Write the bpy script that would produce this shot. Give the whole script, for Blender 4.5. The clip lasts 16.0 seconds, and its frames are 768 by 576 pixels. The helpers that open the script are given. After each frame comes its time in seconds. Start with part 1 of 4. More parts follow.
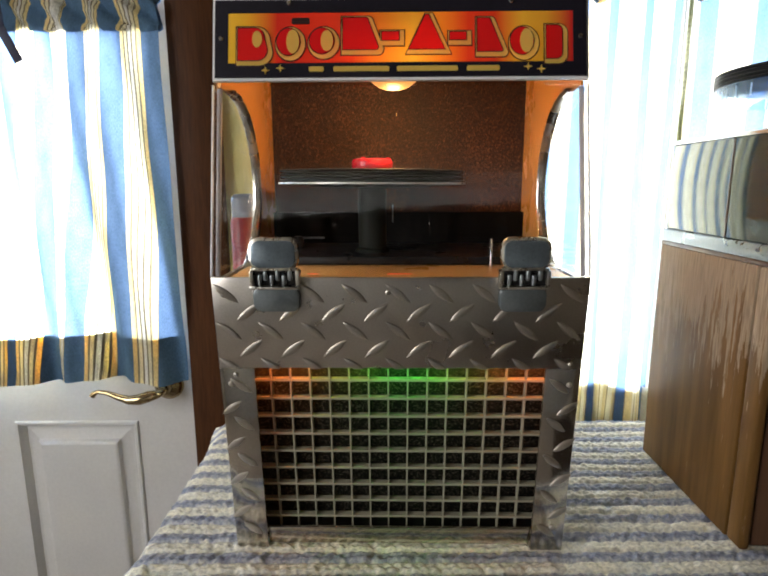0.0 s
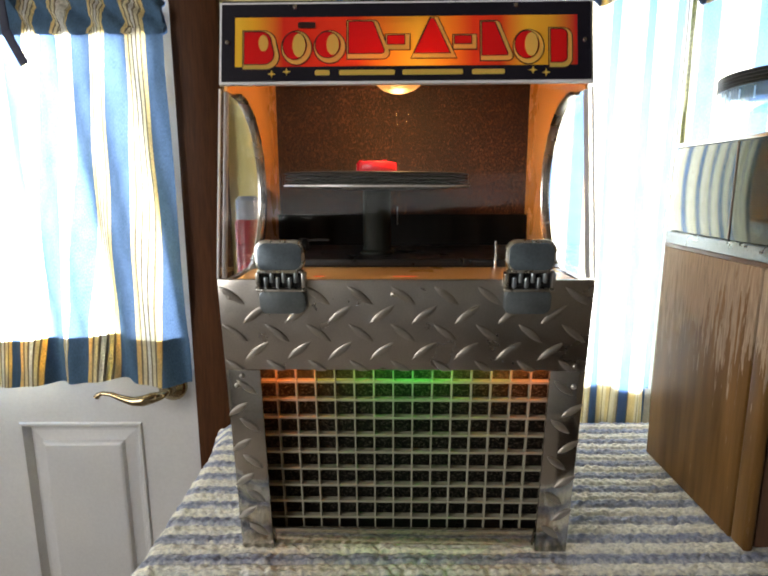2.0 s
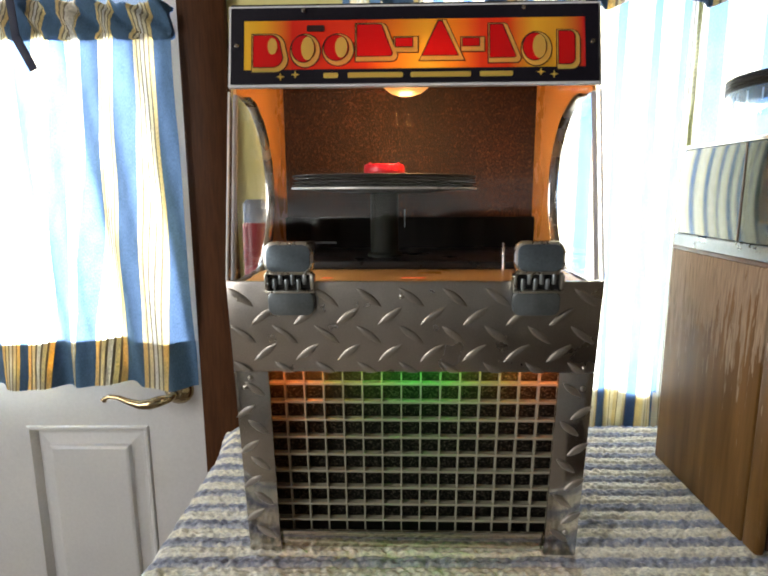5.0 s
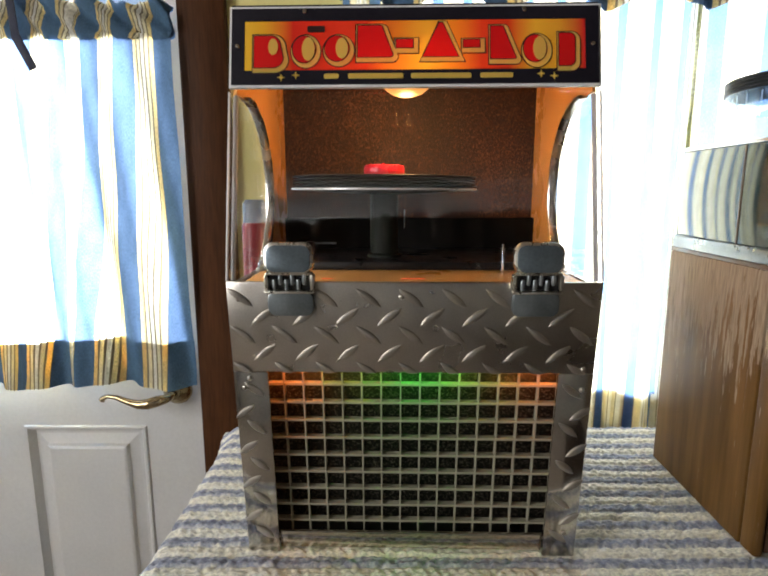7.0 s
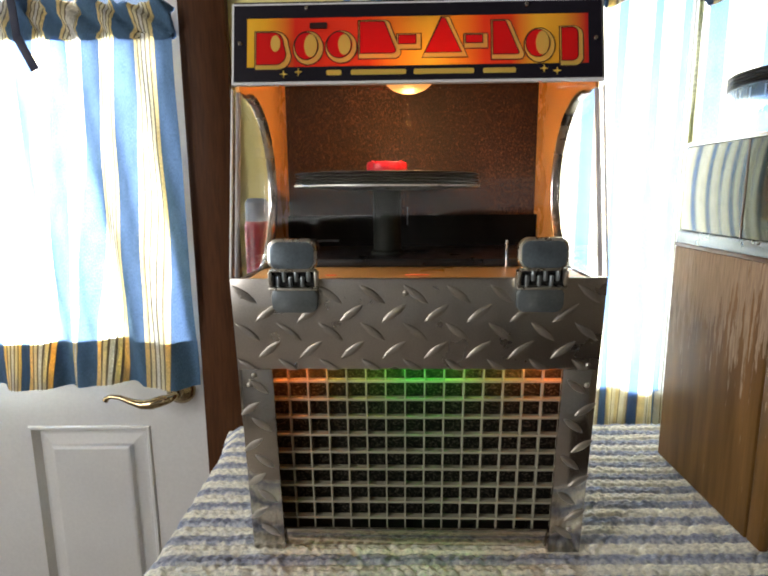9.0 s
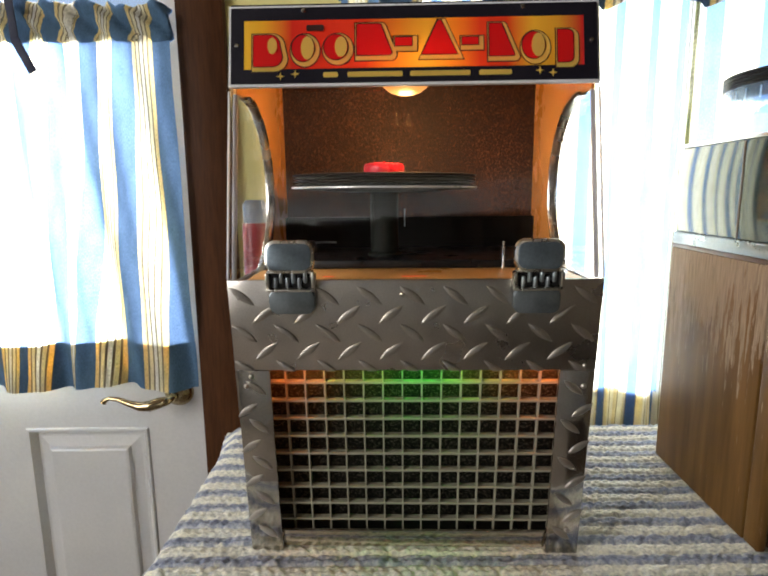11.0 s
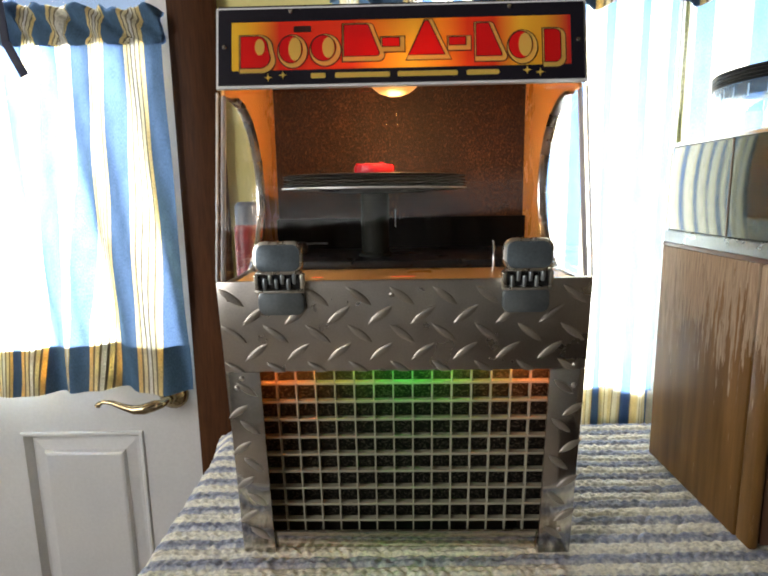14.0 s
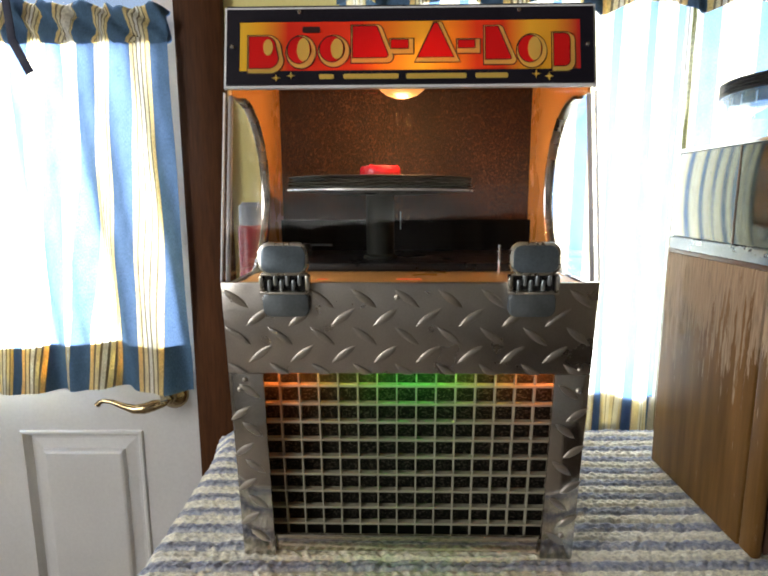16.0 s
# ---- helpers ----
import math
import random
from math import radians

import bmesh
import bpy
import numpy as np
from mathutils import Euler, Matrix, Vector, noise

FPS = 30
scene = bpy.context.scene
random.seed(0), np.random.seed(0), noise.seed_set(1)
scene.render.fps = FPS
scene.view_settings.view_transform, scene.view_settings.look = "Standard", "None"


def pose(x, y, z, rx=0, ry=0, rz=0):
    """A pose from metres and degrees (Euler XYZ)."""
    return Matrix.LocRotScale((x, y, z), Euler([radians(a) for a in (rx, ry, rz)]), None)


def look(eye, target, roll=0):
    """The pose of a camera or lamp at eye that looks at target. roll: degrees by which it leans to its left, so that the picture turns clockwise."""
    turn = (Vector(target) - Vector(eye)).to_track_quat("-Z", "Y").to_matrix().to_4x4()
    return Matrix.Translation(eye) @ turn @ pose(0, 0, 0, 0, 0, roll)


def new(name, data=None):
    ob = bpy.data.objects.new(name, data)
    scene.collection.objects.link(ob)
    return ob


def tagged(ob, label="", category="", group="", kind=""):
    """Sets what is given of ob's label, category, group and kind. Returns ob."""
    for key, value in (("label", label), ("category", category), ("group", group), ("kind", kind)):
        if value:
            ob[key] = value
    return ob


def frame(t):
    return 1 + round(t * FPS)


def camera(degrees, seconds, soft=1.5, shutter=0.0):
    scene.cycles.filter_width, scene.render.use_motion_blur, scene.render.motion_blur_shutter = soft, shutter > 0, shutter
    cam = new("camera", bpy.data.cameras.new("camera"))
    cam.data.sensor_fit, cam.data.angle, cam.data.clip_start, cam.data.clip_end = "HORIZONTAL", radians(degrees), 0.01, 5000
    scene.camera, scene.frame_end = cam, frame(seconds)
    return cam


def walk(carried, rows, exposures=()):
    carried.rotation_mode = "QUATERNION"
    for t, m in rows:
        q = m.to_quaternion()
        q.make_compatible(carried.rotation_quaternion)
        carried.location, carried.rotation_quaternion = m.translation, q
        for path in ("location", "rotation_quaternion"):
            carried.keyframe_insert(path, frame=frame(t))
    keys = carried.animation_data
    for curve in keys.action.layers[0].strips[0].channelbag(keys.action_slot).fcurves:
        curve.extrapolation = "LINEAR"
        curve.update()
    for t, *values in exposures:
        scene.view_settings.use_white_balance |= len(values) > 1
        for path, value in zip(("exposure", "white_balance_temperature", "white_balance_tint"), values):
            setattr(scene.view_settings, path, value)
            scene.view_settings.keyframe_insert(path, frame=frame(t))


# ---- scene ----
cam = camera(70.0, 16.0, soft=2.0)
PATH = [
    (0, (-0.013, -0.396, 0.308), (-0.01, 1.568, -0.068), -0.2),
    (0.5, (-0.016, -0.397, 0.308), (-0.018, 1.569, -0.058), -0.2),
    (1, (-0.015, -0.397, 0.309), (-0.021, 1.569, -0.056), -0.3),
    (1.5, (-0.017, -0.397, 0.311), (-0.026, 1.568, -0.058), -0.5),
    (2, (-0.016, -0.398, 0.309), (-0.018, 1.568, -0.062), -0.2),
    (2.5, (-0.016, -0.398, 0.309), (-0.018, 1.567, -0.059), -0.0),
    (3, (-0.018, -0.399, 0.307), (-0.041, 1.568, -0.055), -0.3),
    (3.5, (-0.019, -0.398, 0.306), (-0.032, 1.57, -0.051), -0.2),
    (4, (-0.019, -0.399, 0.307), (-0.038, 1.569, -0.048), -0.3),
    (6.5, (-0.019, -0.398, 0.306), (-0.032, 1.57, -0.046), -0.3),
    (7, (-0.02, -0.399, 0.307), (-0.032, 1.57, -0.045), -0.1),
    (7.5, (-0.02, -0.399, 0.305), (-0.042, 1.57, -0.042), -0.2),
    (8, (-0.019, -0.399, 0.306), (-0.04, 1.57, -0.044), -0.3),
    (8.5, (-0.02, -0.399, 0.305), (-0.042, 1.57, -0.046), -0.3),
    (9, (-0.022, -0.399, 0.304), (-0.039, 1.57, -0.047), -0.5),
    (11.5, (-0.019, -0.4, 0.304), (-0.032, 1.57, -0.041), -0.6),
    (12, (-0.016, -0.399, 0.304), (-0.031, 1.57, -0.044), -0.7),
    (12.5, (-0.016, -0.4, 0.302), (-0.029, 1.57, -0.042), -0.7),
    (13, (-0.015, -0.4, 0.303), (-0.031, 1.57, -0.043), -0.8),
    (13.5, (-0.015, -0.4, 0.302), (-0.025, 1.571, -0.04), -1.0),
    (14, (-0.014, -0.4, 0.303), (-0.02, 1.571, -0.037), -1.0),
    (14.5, (-0.013, -0.4, 0.301), (-0.015, 1.571, -0.036), -0.9),
    (15, (-0.014, -0.4, 0.303), (-0.023, 1.572, -0.033), -0.6),
    (15.5, (-0.014, -0.4, 0.305), (-0.029, 1.573, -0.024), -0.2),
    (16, (-0.018, -0.398, 0.303), (-0.024, 1.574, -0.029), -0.2),
]
walk(cam, [(t, look(eye, target, roll)) for t, eye, target, roll in PATH], [(0, -0.12), (2.5, -0.07), (9, -0.04), (16, -0.04)])

# ---- light ----
world = bpy.data.worlds.new("daylight")
scene.world = world
world.use_nodes = True
wn = world.node_tree
sky = wn.nodes.new("ShaderNodeTexSky")
sky.sky_type, sky.sun_disc, sky.sun_elevation, sky.sun_rotation = "NISHITA", False, radians(42), radians(20)
wn.links.new(sky.outputs[0], wn.nodes["Background"].inputs[0])
wn.nodes["Background"].inputs[1].default_value = 0.12
sun_data = bpy.data.lights.new("sun", "SUN")
sun_data.energy, sun_data.angle, sun_data.color = 2.0, radians(4), (1, 0.95, 0.88)
sun = new("sun", sun_data)
sun.matrix_world = look((0.8, 3.0, 3.0), (0, 0.5, 0.3))


def area(name, eye, target, sx, sy, watts, colour=(1, 1, 1)):
    d = bpy.data.lights.new(name, "AREA")
    d.shape, d.size, d.size_y, d.energy, d.color = "RECTANGLE", sx, sy, watts, colour
    ob = new(name, d)
    ob.matrix_world = look(eye, target)
    return ob


# daylight that enters through the openings
area("window_daylight", (0.62, 0.64, 0.22), (0.62, 0.0, 0.22), 1.36, 0.70, 43, (0.93, 0.97, 1.0))
area("door_daylight", (-0.88, 0.61, 0.37), (-0.88, 0.0, 0.37), 0.64, 0.78, 112, (0.93, 0.97, 1.0))
# fill light from an added, unseen side window
area("side_fill_light", (-1.82, -1.25, 0.65), (0.0, -0.6, 0.0), 1.0, 1.1, 40, (1.0, 0.97, 0.95))
# added lamp behind the drape; its wall glow shows in the hood's reflection
area("drape_fill_lamp", (0.0, -2.236, 1.085), (0.0, -2.30, 1.105), 2.2, 0.05, 18, (0.95, 0.98, 1.0))

# ---- materials ----


def nodes_of(name):
    m = bpy.data.materials.new(name)
    m.use_nodes = True
    return m, m.node_tree, m.node_tree.nodes["Principled BSDF"]


def link(nt, a, b):
    nt.links.new(a, b)


def ramp(nt, stops, interp="LINEAR"):
    r = nt.nodes.new("ShaderNodeValToRGB")
    r.color_ramp.interpolation = interp
    while len(r.color_ramp.elements) < len(stops):
        r.color_ramp.elements.new(0.5)
    for e, (p, c) in zip(r.color_ramp.elements, stops):
        e.position, e.color = p, (*c, 1)
    return r


def coords(nt, scale=(1, 1, 1), kind="Object"):
    tc = nt.nodes.new("ShaderNodeTexCoord")
    mp = nt.nodes.new("ShaderNodeMapping")
    mp.inputs["Scale"].default_value = scale
    link(nt, tc.outputs[kind], mp.inputs[0])
    return mp.outputs[0]


def noise_tex(nt, vec, scale, detail=4, rough=0.55):
    n = nt.nodes.new("ShaderNodeTexNoise")
    n.inputs["Scale"].default_value, n.inputs["Detail"].default_value, n.inputs["Roughness"].default_value = scale, detail, rough
    link(nt, vec, n.inputs["Vector"])
    return n.outputs[0]


def bump(nt, bsdf, height, strength, dist):
    b = nt.nodes.new("ShaderNodeBump")
    b.inputs["Strength"].default_value, b.inputs["Distance"].default_value = strength, dist
    link(nt, height, b.inputs["Height"])
    link(nt, b.outputs[0], bsdf.inputs["Normal"])


def surface(name, dark, light, rough=0.5, metal=0.0, scale=20, fine=300, stretch=(1, 1, 1), bump_d=0.0003, spread=0.15, spec=0.5, wave=0.0):
    """A surface that varies between two colours at a coarse and a fine scale, with relief and uneven gloss."""
    m, nt, b = nodes_of(name)
    v = coords(nt, stretch)
    big, small = noise_tex(nt, v, scale, 5), noise_tex(nt, v, fine, 3)
    mix = nt.nodes.new("ShaderNodeMath")
    mix.operation = "MULTIPLY_ADD"
    mix.inputs[1].default_value = 0.45
    half = nt.nodes.new("ShaderNodeMath")
    half.operation = "MULTIPLY"
    half.inputs[1].default_value = 0.55
    link(nt, big, half.inputs[0])
    link(nt, small, mix.inputs[0])
    link(nt, half.outputs[0], mix.inputs[2])
    r = ramp(nt, [(0.32, dark), (0.68, light)])
    link(nt, mix.outputs[0], r.inputs[0])
    link(nt, r.outputs[0], b.inputs["Base Color"])
    rr = ramp(nt, [(0.3, (max(0.02, rough - spread),) * 3), (0.7, (min(1, rough + spread),) * 3)])
    link(nt, big, rr.inputs[0])
    link(nt, rr.outputs[0], b.inputs["Roughness"])
    b.inputs["Metallic"].default_value = metal
    b.inputs["Specular IOR Level"].default_value = spec
    bump(nt, b, small, 0.5, bump_d)
    if wave > 0:
        fine_bump = next(n for n in nt.nodes if n.type == "BUMP")
        slow = nt.nodes.new("ShaderNodeBump")
        slow.inputs["Strength"].default_value, slow.inputs["Distance"].default_value = 0.6, wave
        link(nt, noise_tex(nt, v, 28, 2, 0.4), slow.inputs["Height"])
        link(nt, slow.outputs[0], fine_bump.inputs["Normal"])
    return m


def cloth(name, stops, period, passing=0.5, dense_g=1.5, thin=1.0):
    """Woven stripes that let daylight through."""
    m, nt, b = nodes_of(name)
    nt.nodes.remove(b)
    tc = nt.nodes.new("ShaderNodeTexCoord")
    sep = nt.nodes.new("ShaderNodeSeparateXYZ")
    link(nt, tc.outputs["UV"], sep.inputs[0])
    div = nt.nodes.new("ShaderNodeMath")
    div.operation, div.inputs[1].default_value = "DIVIDE", period
    fr = nt.nodes.new("ShaderNodeMath")
    fr.operation = "FRACT"
    link(nt, sep.outputs[0], div.inputs[0])
    link(nt, div.outputs[0], fr.inputs[0])
    r = ramp(nt, stops, "CONSTANT")
    link(nt, fr.outputs[0], r.inputs[0])
    weave = noise_tex(nt, coords(nt, (900, 250, 1), "UV"), 1, 2)
    slub = noise_tex(nt, coords(nt, (60, 25, 1), "UV"), 1, 4)
    tone = nt.nodes.new("ShaderNodeMath")
    tone.operation = "MULTIPLY_ADD"
    tone.inputs[1].default_value, tone.inputs[2].default_value = 0.85, 0.30
    add = nt.nodes.new("ShaderNodeMath")
    add.operation, add.inputs[1].default_value = "MULTIPLY_ADD", 0.6
    link(nt, slub, add.inputs[0])
    link(nt, weave, add.inputs[2])
    link(nt, add.outputs[0], tone.inputs[0])
    mul = nt.nodes.new("ShaderNodeMix")
    mul.data_type, mul.blend_type = "RGBA", "MULTIPLY"
    mul.inputs[0].default_value = 1
    link(nt, r.outputs[0], mul.inputs[6])
    link(nt, tone.outputs[0], mul.inputs[7])
    d, t, mx = nt.nodes.new("ShaderNodeBsdfDiffuse"), nt.nodes.new("ShaderNodeBsdfTranslucent"), nt.nodes.new("ShaderNodeMixShader")
    dense = nt.nodes.new("ShaderNodeGamma")
    dense.inputs[1].default_value = dense_g
    link(nt, mul.outputs[2], dense.inputs[0])
    link(nt, mul.outputs[2], d.inputs[0])
    pale = nt.nodes.new("ShaderNodeHueSaturation")
    pale.inputs["Saturation"].default_value, pale.inputs["Value"].default_value = thin, 1.06
    link(nt, dense.outputs[0], pale.inputs["Color"])
    link(nt, pale.outputs[0], t.inputs[0])
    mx.inputs[0].default_value = passing
    link(nt, d.outputs[0], mx.inputs[1])
    link(nt, t.outputs[0], mx.inputs[2])
    link(nt, mx.outputs[0], nt.nodes["Material Output"].inputs[0])
    return m


def clear(name, tint=(1, 1, 1), gloss=1.0, rough=0.02):
    """Clear sheet: it lets light pass and mirrors by its angle."""
    m, nt, b = nodes_of(name)
    nt.nodes.remove(b)
    t, g, mx, lw = (nt.nodes.new(k) for k in ("ShaderNodeBsdfTransparent", "ShaderNodeBsdfGlossy", "ShaderNodeMixShader", "ShaderNodeLayerWeight"))
    lw.inputs[0].default_value = 0.5
    pw, fz = nt.nodes.new("ShaderNodeMath"), nt.nodes.new("ShaderNodeMath")
    pw.operation, pw.inputs[1].default_value = "POWER", 5.0
    fz.operation, fz.inputs[1].default_value, fz.inputs[2].default_value = "MULTIPLY_ADD", 0.5, 0.035
    link(nt, lw.outputs["Facing"], pw.inputs[0])
    link(nt, pw.outputs[0], fz.inputs[0])
    t.inputs[0].default_value, g.inputs[0].default_value = (*tint, 1), (gloss, gloss, gloss, 1)
    g.inputs["Roughness"].default_value = rough
    link(nt, fz.outputs[0], mx.inputs[0])
    link(nt, t.outputs[0], mx.inputs[1])
    link(nt, g.outputs[0], mx.inputs[2])
    link(nt, mx.outputs[0], nt.nodes["Material Output"].inputs[0])
    return m


def glow(name, colour, strength):
    m, nt, b = nodes_of(name)
    b.inputs["Base Color"].default_value = (*[0.15 * c for c in colour], 1)
    b.inputs["Emission Color"].default_value = (*colour, 1)
    b.inputs["Emission Strength"].default_value = strength
    return m


def backlit(name, colour, passing=0.6, rough=0.3):
    """Printed translucent acrylic with a lamp behind it."""
    m, nt, b = nodes_of(name)
    t, mx = nt.nodes.new("ShaderNodeBsdfTranslucent"), nt.nodes.new("ShaderNodeMixShader")
    b.inputs["Base Color"].default_value = (*colour, 1)
    b.inputs["Roughness"].default_value = rough
    t.inputs[0].default_value = (*colour, 1)
    mx.inputs[0].default_value = passing
    link(nt, b.outputs[0], mx.inputs[1])
    link(nt, t.outputs[0], mx.inputs[2])
    link(nt, mx.outputs[0], nt.nodes["Material Output"].inputs[0])
    return m


def sign_art():
    """Translucent print from yellow ends through red; its yellow middle paints in the bulb's glow."""
    m, nt, b = nodes_of("sign_art")
    tc, sep = nt.nodes.new("ShaderNodeTexCoord"), nt.nodes.new("ShaderNodeSeparateXYZ")
    link(nt, tc.outputs["Object"], sep.inputs[0])
    mr = nt.nodes.new("ShaderNodeMapRange")
    mr.inputs[1].default_value, mr.inputs[2].default_value = -0.125, 0.125
    link(nt, sep.outputs[0], mr.inputs[0])
    r = ramp(nt, [(0.0, (0.85, 0.62, 0.06)), (0.05, (0.80, 0.50, 0.04)), (0.14, (0.60, 0.03, 0.02)), (0.36, (0.68, 0.05, 0.02)), (0.46, (0.88, 0.30, 0.03)), (0.54, (0.95, 0.52, 0.05)),
                  (0.62, (0.88, 0.30, 0.03)), (0.70, (0.66, 0.05, 0.02)), (0.78, (0.62, 0.05, 0.02)), (0.86, (0.80, 0.52, 0.05)), (0.93, (0.72, 0.40, 0.04)), (1.0, (0.55, 0.03, 0.03))])
    link(nt, mr.outputs[0], r.inputs[0])
    link(nt, r.outputs[0], b.inputs["Base Color"])
    b.inputs["Roughness"].default_value = 0.25
    t, mx = nt.nodes.new("ShaderNodeBsdfTranslucent"), nt.nodes.new("ShaderNodeMixShader")
    link(nt, r.outputs[0], t.inputs[0])
    mx.inputs[0].default_value = 0.38
    link(nt, b.outputs[0], mx.inputs[1])
    link(nt, t.outputs[0], mx.inputs[2])
    link(nt, mx.outputs[0], nt.nodes["Material Output"].inputs[0])
    return m


def speckled_cloth():
    """Brown grille cloth shot through with coppery thread."""
    m, nt, b = nodes_of("brown_grille_cloth")
    v = coords(nt, (1, 1, 0.45))
    thread, patch = noise_tex(nt, v, 1050, 2, 0.7), noise_tex(nt, v, 14, 4)
    r = ramp(nt, [(0.38, (0.009, 0.004, 0.002)), (0.51, (0.030, 0.010, 0.005)), (0.60, (0.080, 0.026, 0.009)), (0.70, (0.25, 0.095, 0.034))])
    add = nt.nodes.new("ShaderNodeMath")
    add.operation, add.inputs[1].default_value = "MULTIPLY_ADD", 0.28
    link(nt, patch, add.inputs[0])
    sub = nt.nodes.new("ShaderNodeMath")
    sub.operation, sub.inputs[1].default_value = "SUBTRACT", 0.14
    link(nt, thread, sub.inputs[0])
    link(nt, sub.outputs[0], add.inputs[2])
    link(nt, add.outputs[0], r.inputs[0])
    link(nt, r.outputs[0], b.inputs["Base Color"])
    b.inputs["Roughness"].default_value = 0.6
    b.inputs["Metallic"].default_value = 0.25
    bump(nt, b, thread, 0.6, 0.0006)
    return m


def speaker_cloth():
    """Black open weave with pale knots."""
    m, nt, b = nodes_of("black_speaker_cloth")
    v = coords(nt, (1, 1, 1.5))
    knots = noise_tex(nt, v, 520, 2, 0.6)
    r = ramp(nt, [(0.42, (0.007, 0.007, 0.006)), (0.55, (0.018, 0.016, 0.012)), (0.68, (0.085, 0.075, 0.055))])
    link(nt, knots, r.inputs[0])
    link(nt, r.outputs[0], b.inputs["Base Color"])
    b.inputs["Roughness"].default_value = 0.9
    b.inputs["Specular IOR Level"].default_value = 0.15
    bump(nt, b, knots, 0.8, 0.001)
    return m


def quilt_cloth():
    """Rows of blue and cream, each row mottled and frayed at its edge."""
    m, nt, b = nodes_of("quilt_cloth")
    tc, sep = nt.nodes.new("ShaderNodeTexCoord"), nt.nodes.new("ShaderNodeSeparateXYZ")
    link(nt, tc.outputs["UV"], sep.inputs[0])
    wob = noise_tex(nt, coords(nt, (190, 150, 1), "UV"), 1, 3)
    ma = nt.nodes.new("ShaderNodeMath")
    ma.operation, ma.inputs[1].default_value = "MULTIPLY_ADD", 0.0135
    sh = nt.nodes.new("ShaderNodeMath")
    sh.operation, sh.inputs[1].default_value = "SUBTRACT", 0.0060
    link(nt, sep.outputs[1], sh.inputs[0])
    link(nt, wob, ma.inputs[0])
    link(nt, sh.outputs[0], ma.inputs[2])
    div = nt.nodes.new("ShaderNodeMath")
    div.operation, div.inputs[1].default_value = "DIVIDE", 0.0268
    fr = nt.nodes.new("ShaderNodeMath")
    fr.operation = "FRACT"
    link(nt, ma.outputs[0], div.inputs[0])
    link(nt, div.outputs[0], fr.inputs[0])
    r = ramp(nt, [(0.0, (0.82, 0.80, 0.69)), (0.30, (0.86, 0.84, 0.74)), (0.42, (0.50, 0.52, 0.57)), (0.58, (0.235, 0.265, 0.375)), (0.74, (0.43, 0.455, 0.52)), (0.86, (0.76, 0.76, 0.70)), (1.0, (0.82, 0.80, 0.69))])
    link(nt, fr.outputs[0], r.inputs[0])
    fleck = noise_tex(nt, coords(nt, (260, 420, 1), "UV"), 1, 3)
    fl = ramp(nt, [(0.34, (0.60, 0.61, 0.64)), (0.60, (1.0, 1.0, 0.98))])
    link(nt, fleck, fl.inputs[0])
    mul = nt.nodes.new("ShaderNodeMix")
    mul.data_type, mul.blend_type = "RGBA", "MULTIPLY"
    mul.inputs[0].default_value = 1
    link(nt, r.outputs[0], mul.inputs[6])
    link(nt, fl.outputs[0], mul.inputs[7])
    link(nt, mul.outputs[2], b.inputs["Base Color"])
    b.inputs["Roughness"].default_value = 0.9
    bump(nt, b, fleck, 0.8, 0.0016)
    return m


def worn_wood():
    """Varnished plywood whose lacquer has flaked off in upright streaks towards the top."""
    m, nt, b = nodes_of("worn_varnished_wood")
    v = coords(nt, (1, 1, 0.09))
    grain, fibre = noise_tex(nt, v, 70, 5), noise_tex(nt, v, 420, 3)
    base = ramp(nt, [(0.3, (0.075, 0.036, 0.010)), (0.7, (0.165, 0.086, 0.027))])
    link(nt, grain, base.inputs[0])
    bare = ramp(nt, [(0.35, (0.20, 0.142, 0.095)), (0.65, (0.33, 0.25, 0.175))])
    link(nt, fibre, bare.inputs[0])
    tc, sep = nt.nodes.new("ShaderNodeTexCoord"), nt.nodes.new("ShaderNodeSeparateXYZ")
    link(nt, tc.outputs["Object"], sep.inputs[0])
    hz = nt.nodes.new("ShaderNodeMapRange")
    hz.inputs[1].default_value, hz.inputs[2].default_value, hz.inputs[3].default_value, hz.inputs[4].default_value = 0.08, 0.225, -0.20, 0.14
    link(nt, sep.outputs[2], hz.inputs[0])
    flake = noise_tex(nt, coords(nt, (1, 1, 0.10)), 170, 5, 0.62)
    add = nt.nodes.new("ShaderNodeMath")
    link(nt, flake, add.inputs[0])
    link(nt, hz.outputs[0], add.inputs[1])
    edge = ramp(nt, [(0.49, (0, 0, 0)), (0.53, (1, 1, 1))])
    link(nt, add.outputs[0], edge.inputs[0])
    mx = nt.nodes.new("ShaderNodeMix")
    mx.data_type = "RGBA"
    link(nt, edge.outputs[0], mx.inputs[0])
    link(nt, base.outputs[0], mx.inputs[6])
    link(nt, bare.outputs[0], mx.inputs[7])
    link(nt, mx.outputs[2], b.inputs["Base Color"])
    b.inputs["Specular IOR Level"].default_value = 0.1
    rr = ramp(nt, [(0, (0.42,) * 3), (1, (0.75,) * 3)])
    link(nt, edge.outputs[0], rr.inputs[0])
    link(nt, rr.outputs[0], b.inputs["Roughness"])
    bump(nt, b, edge.outputs[0], -0.4, 0.0008)
    return m


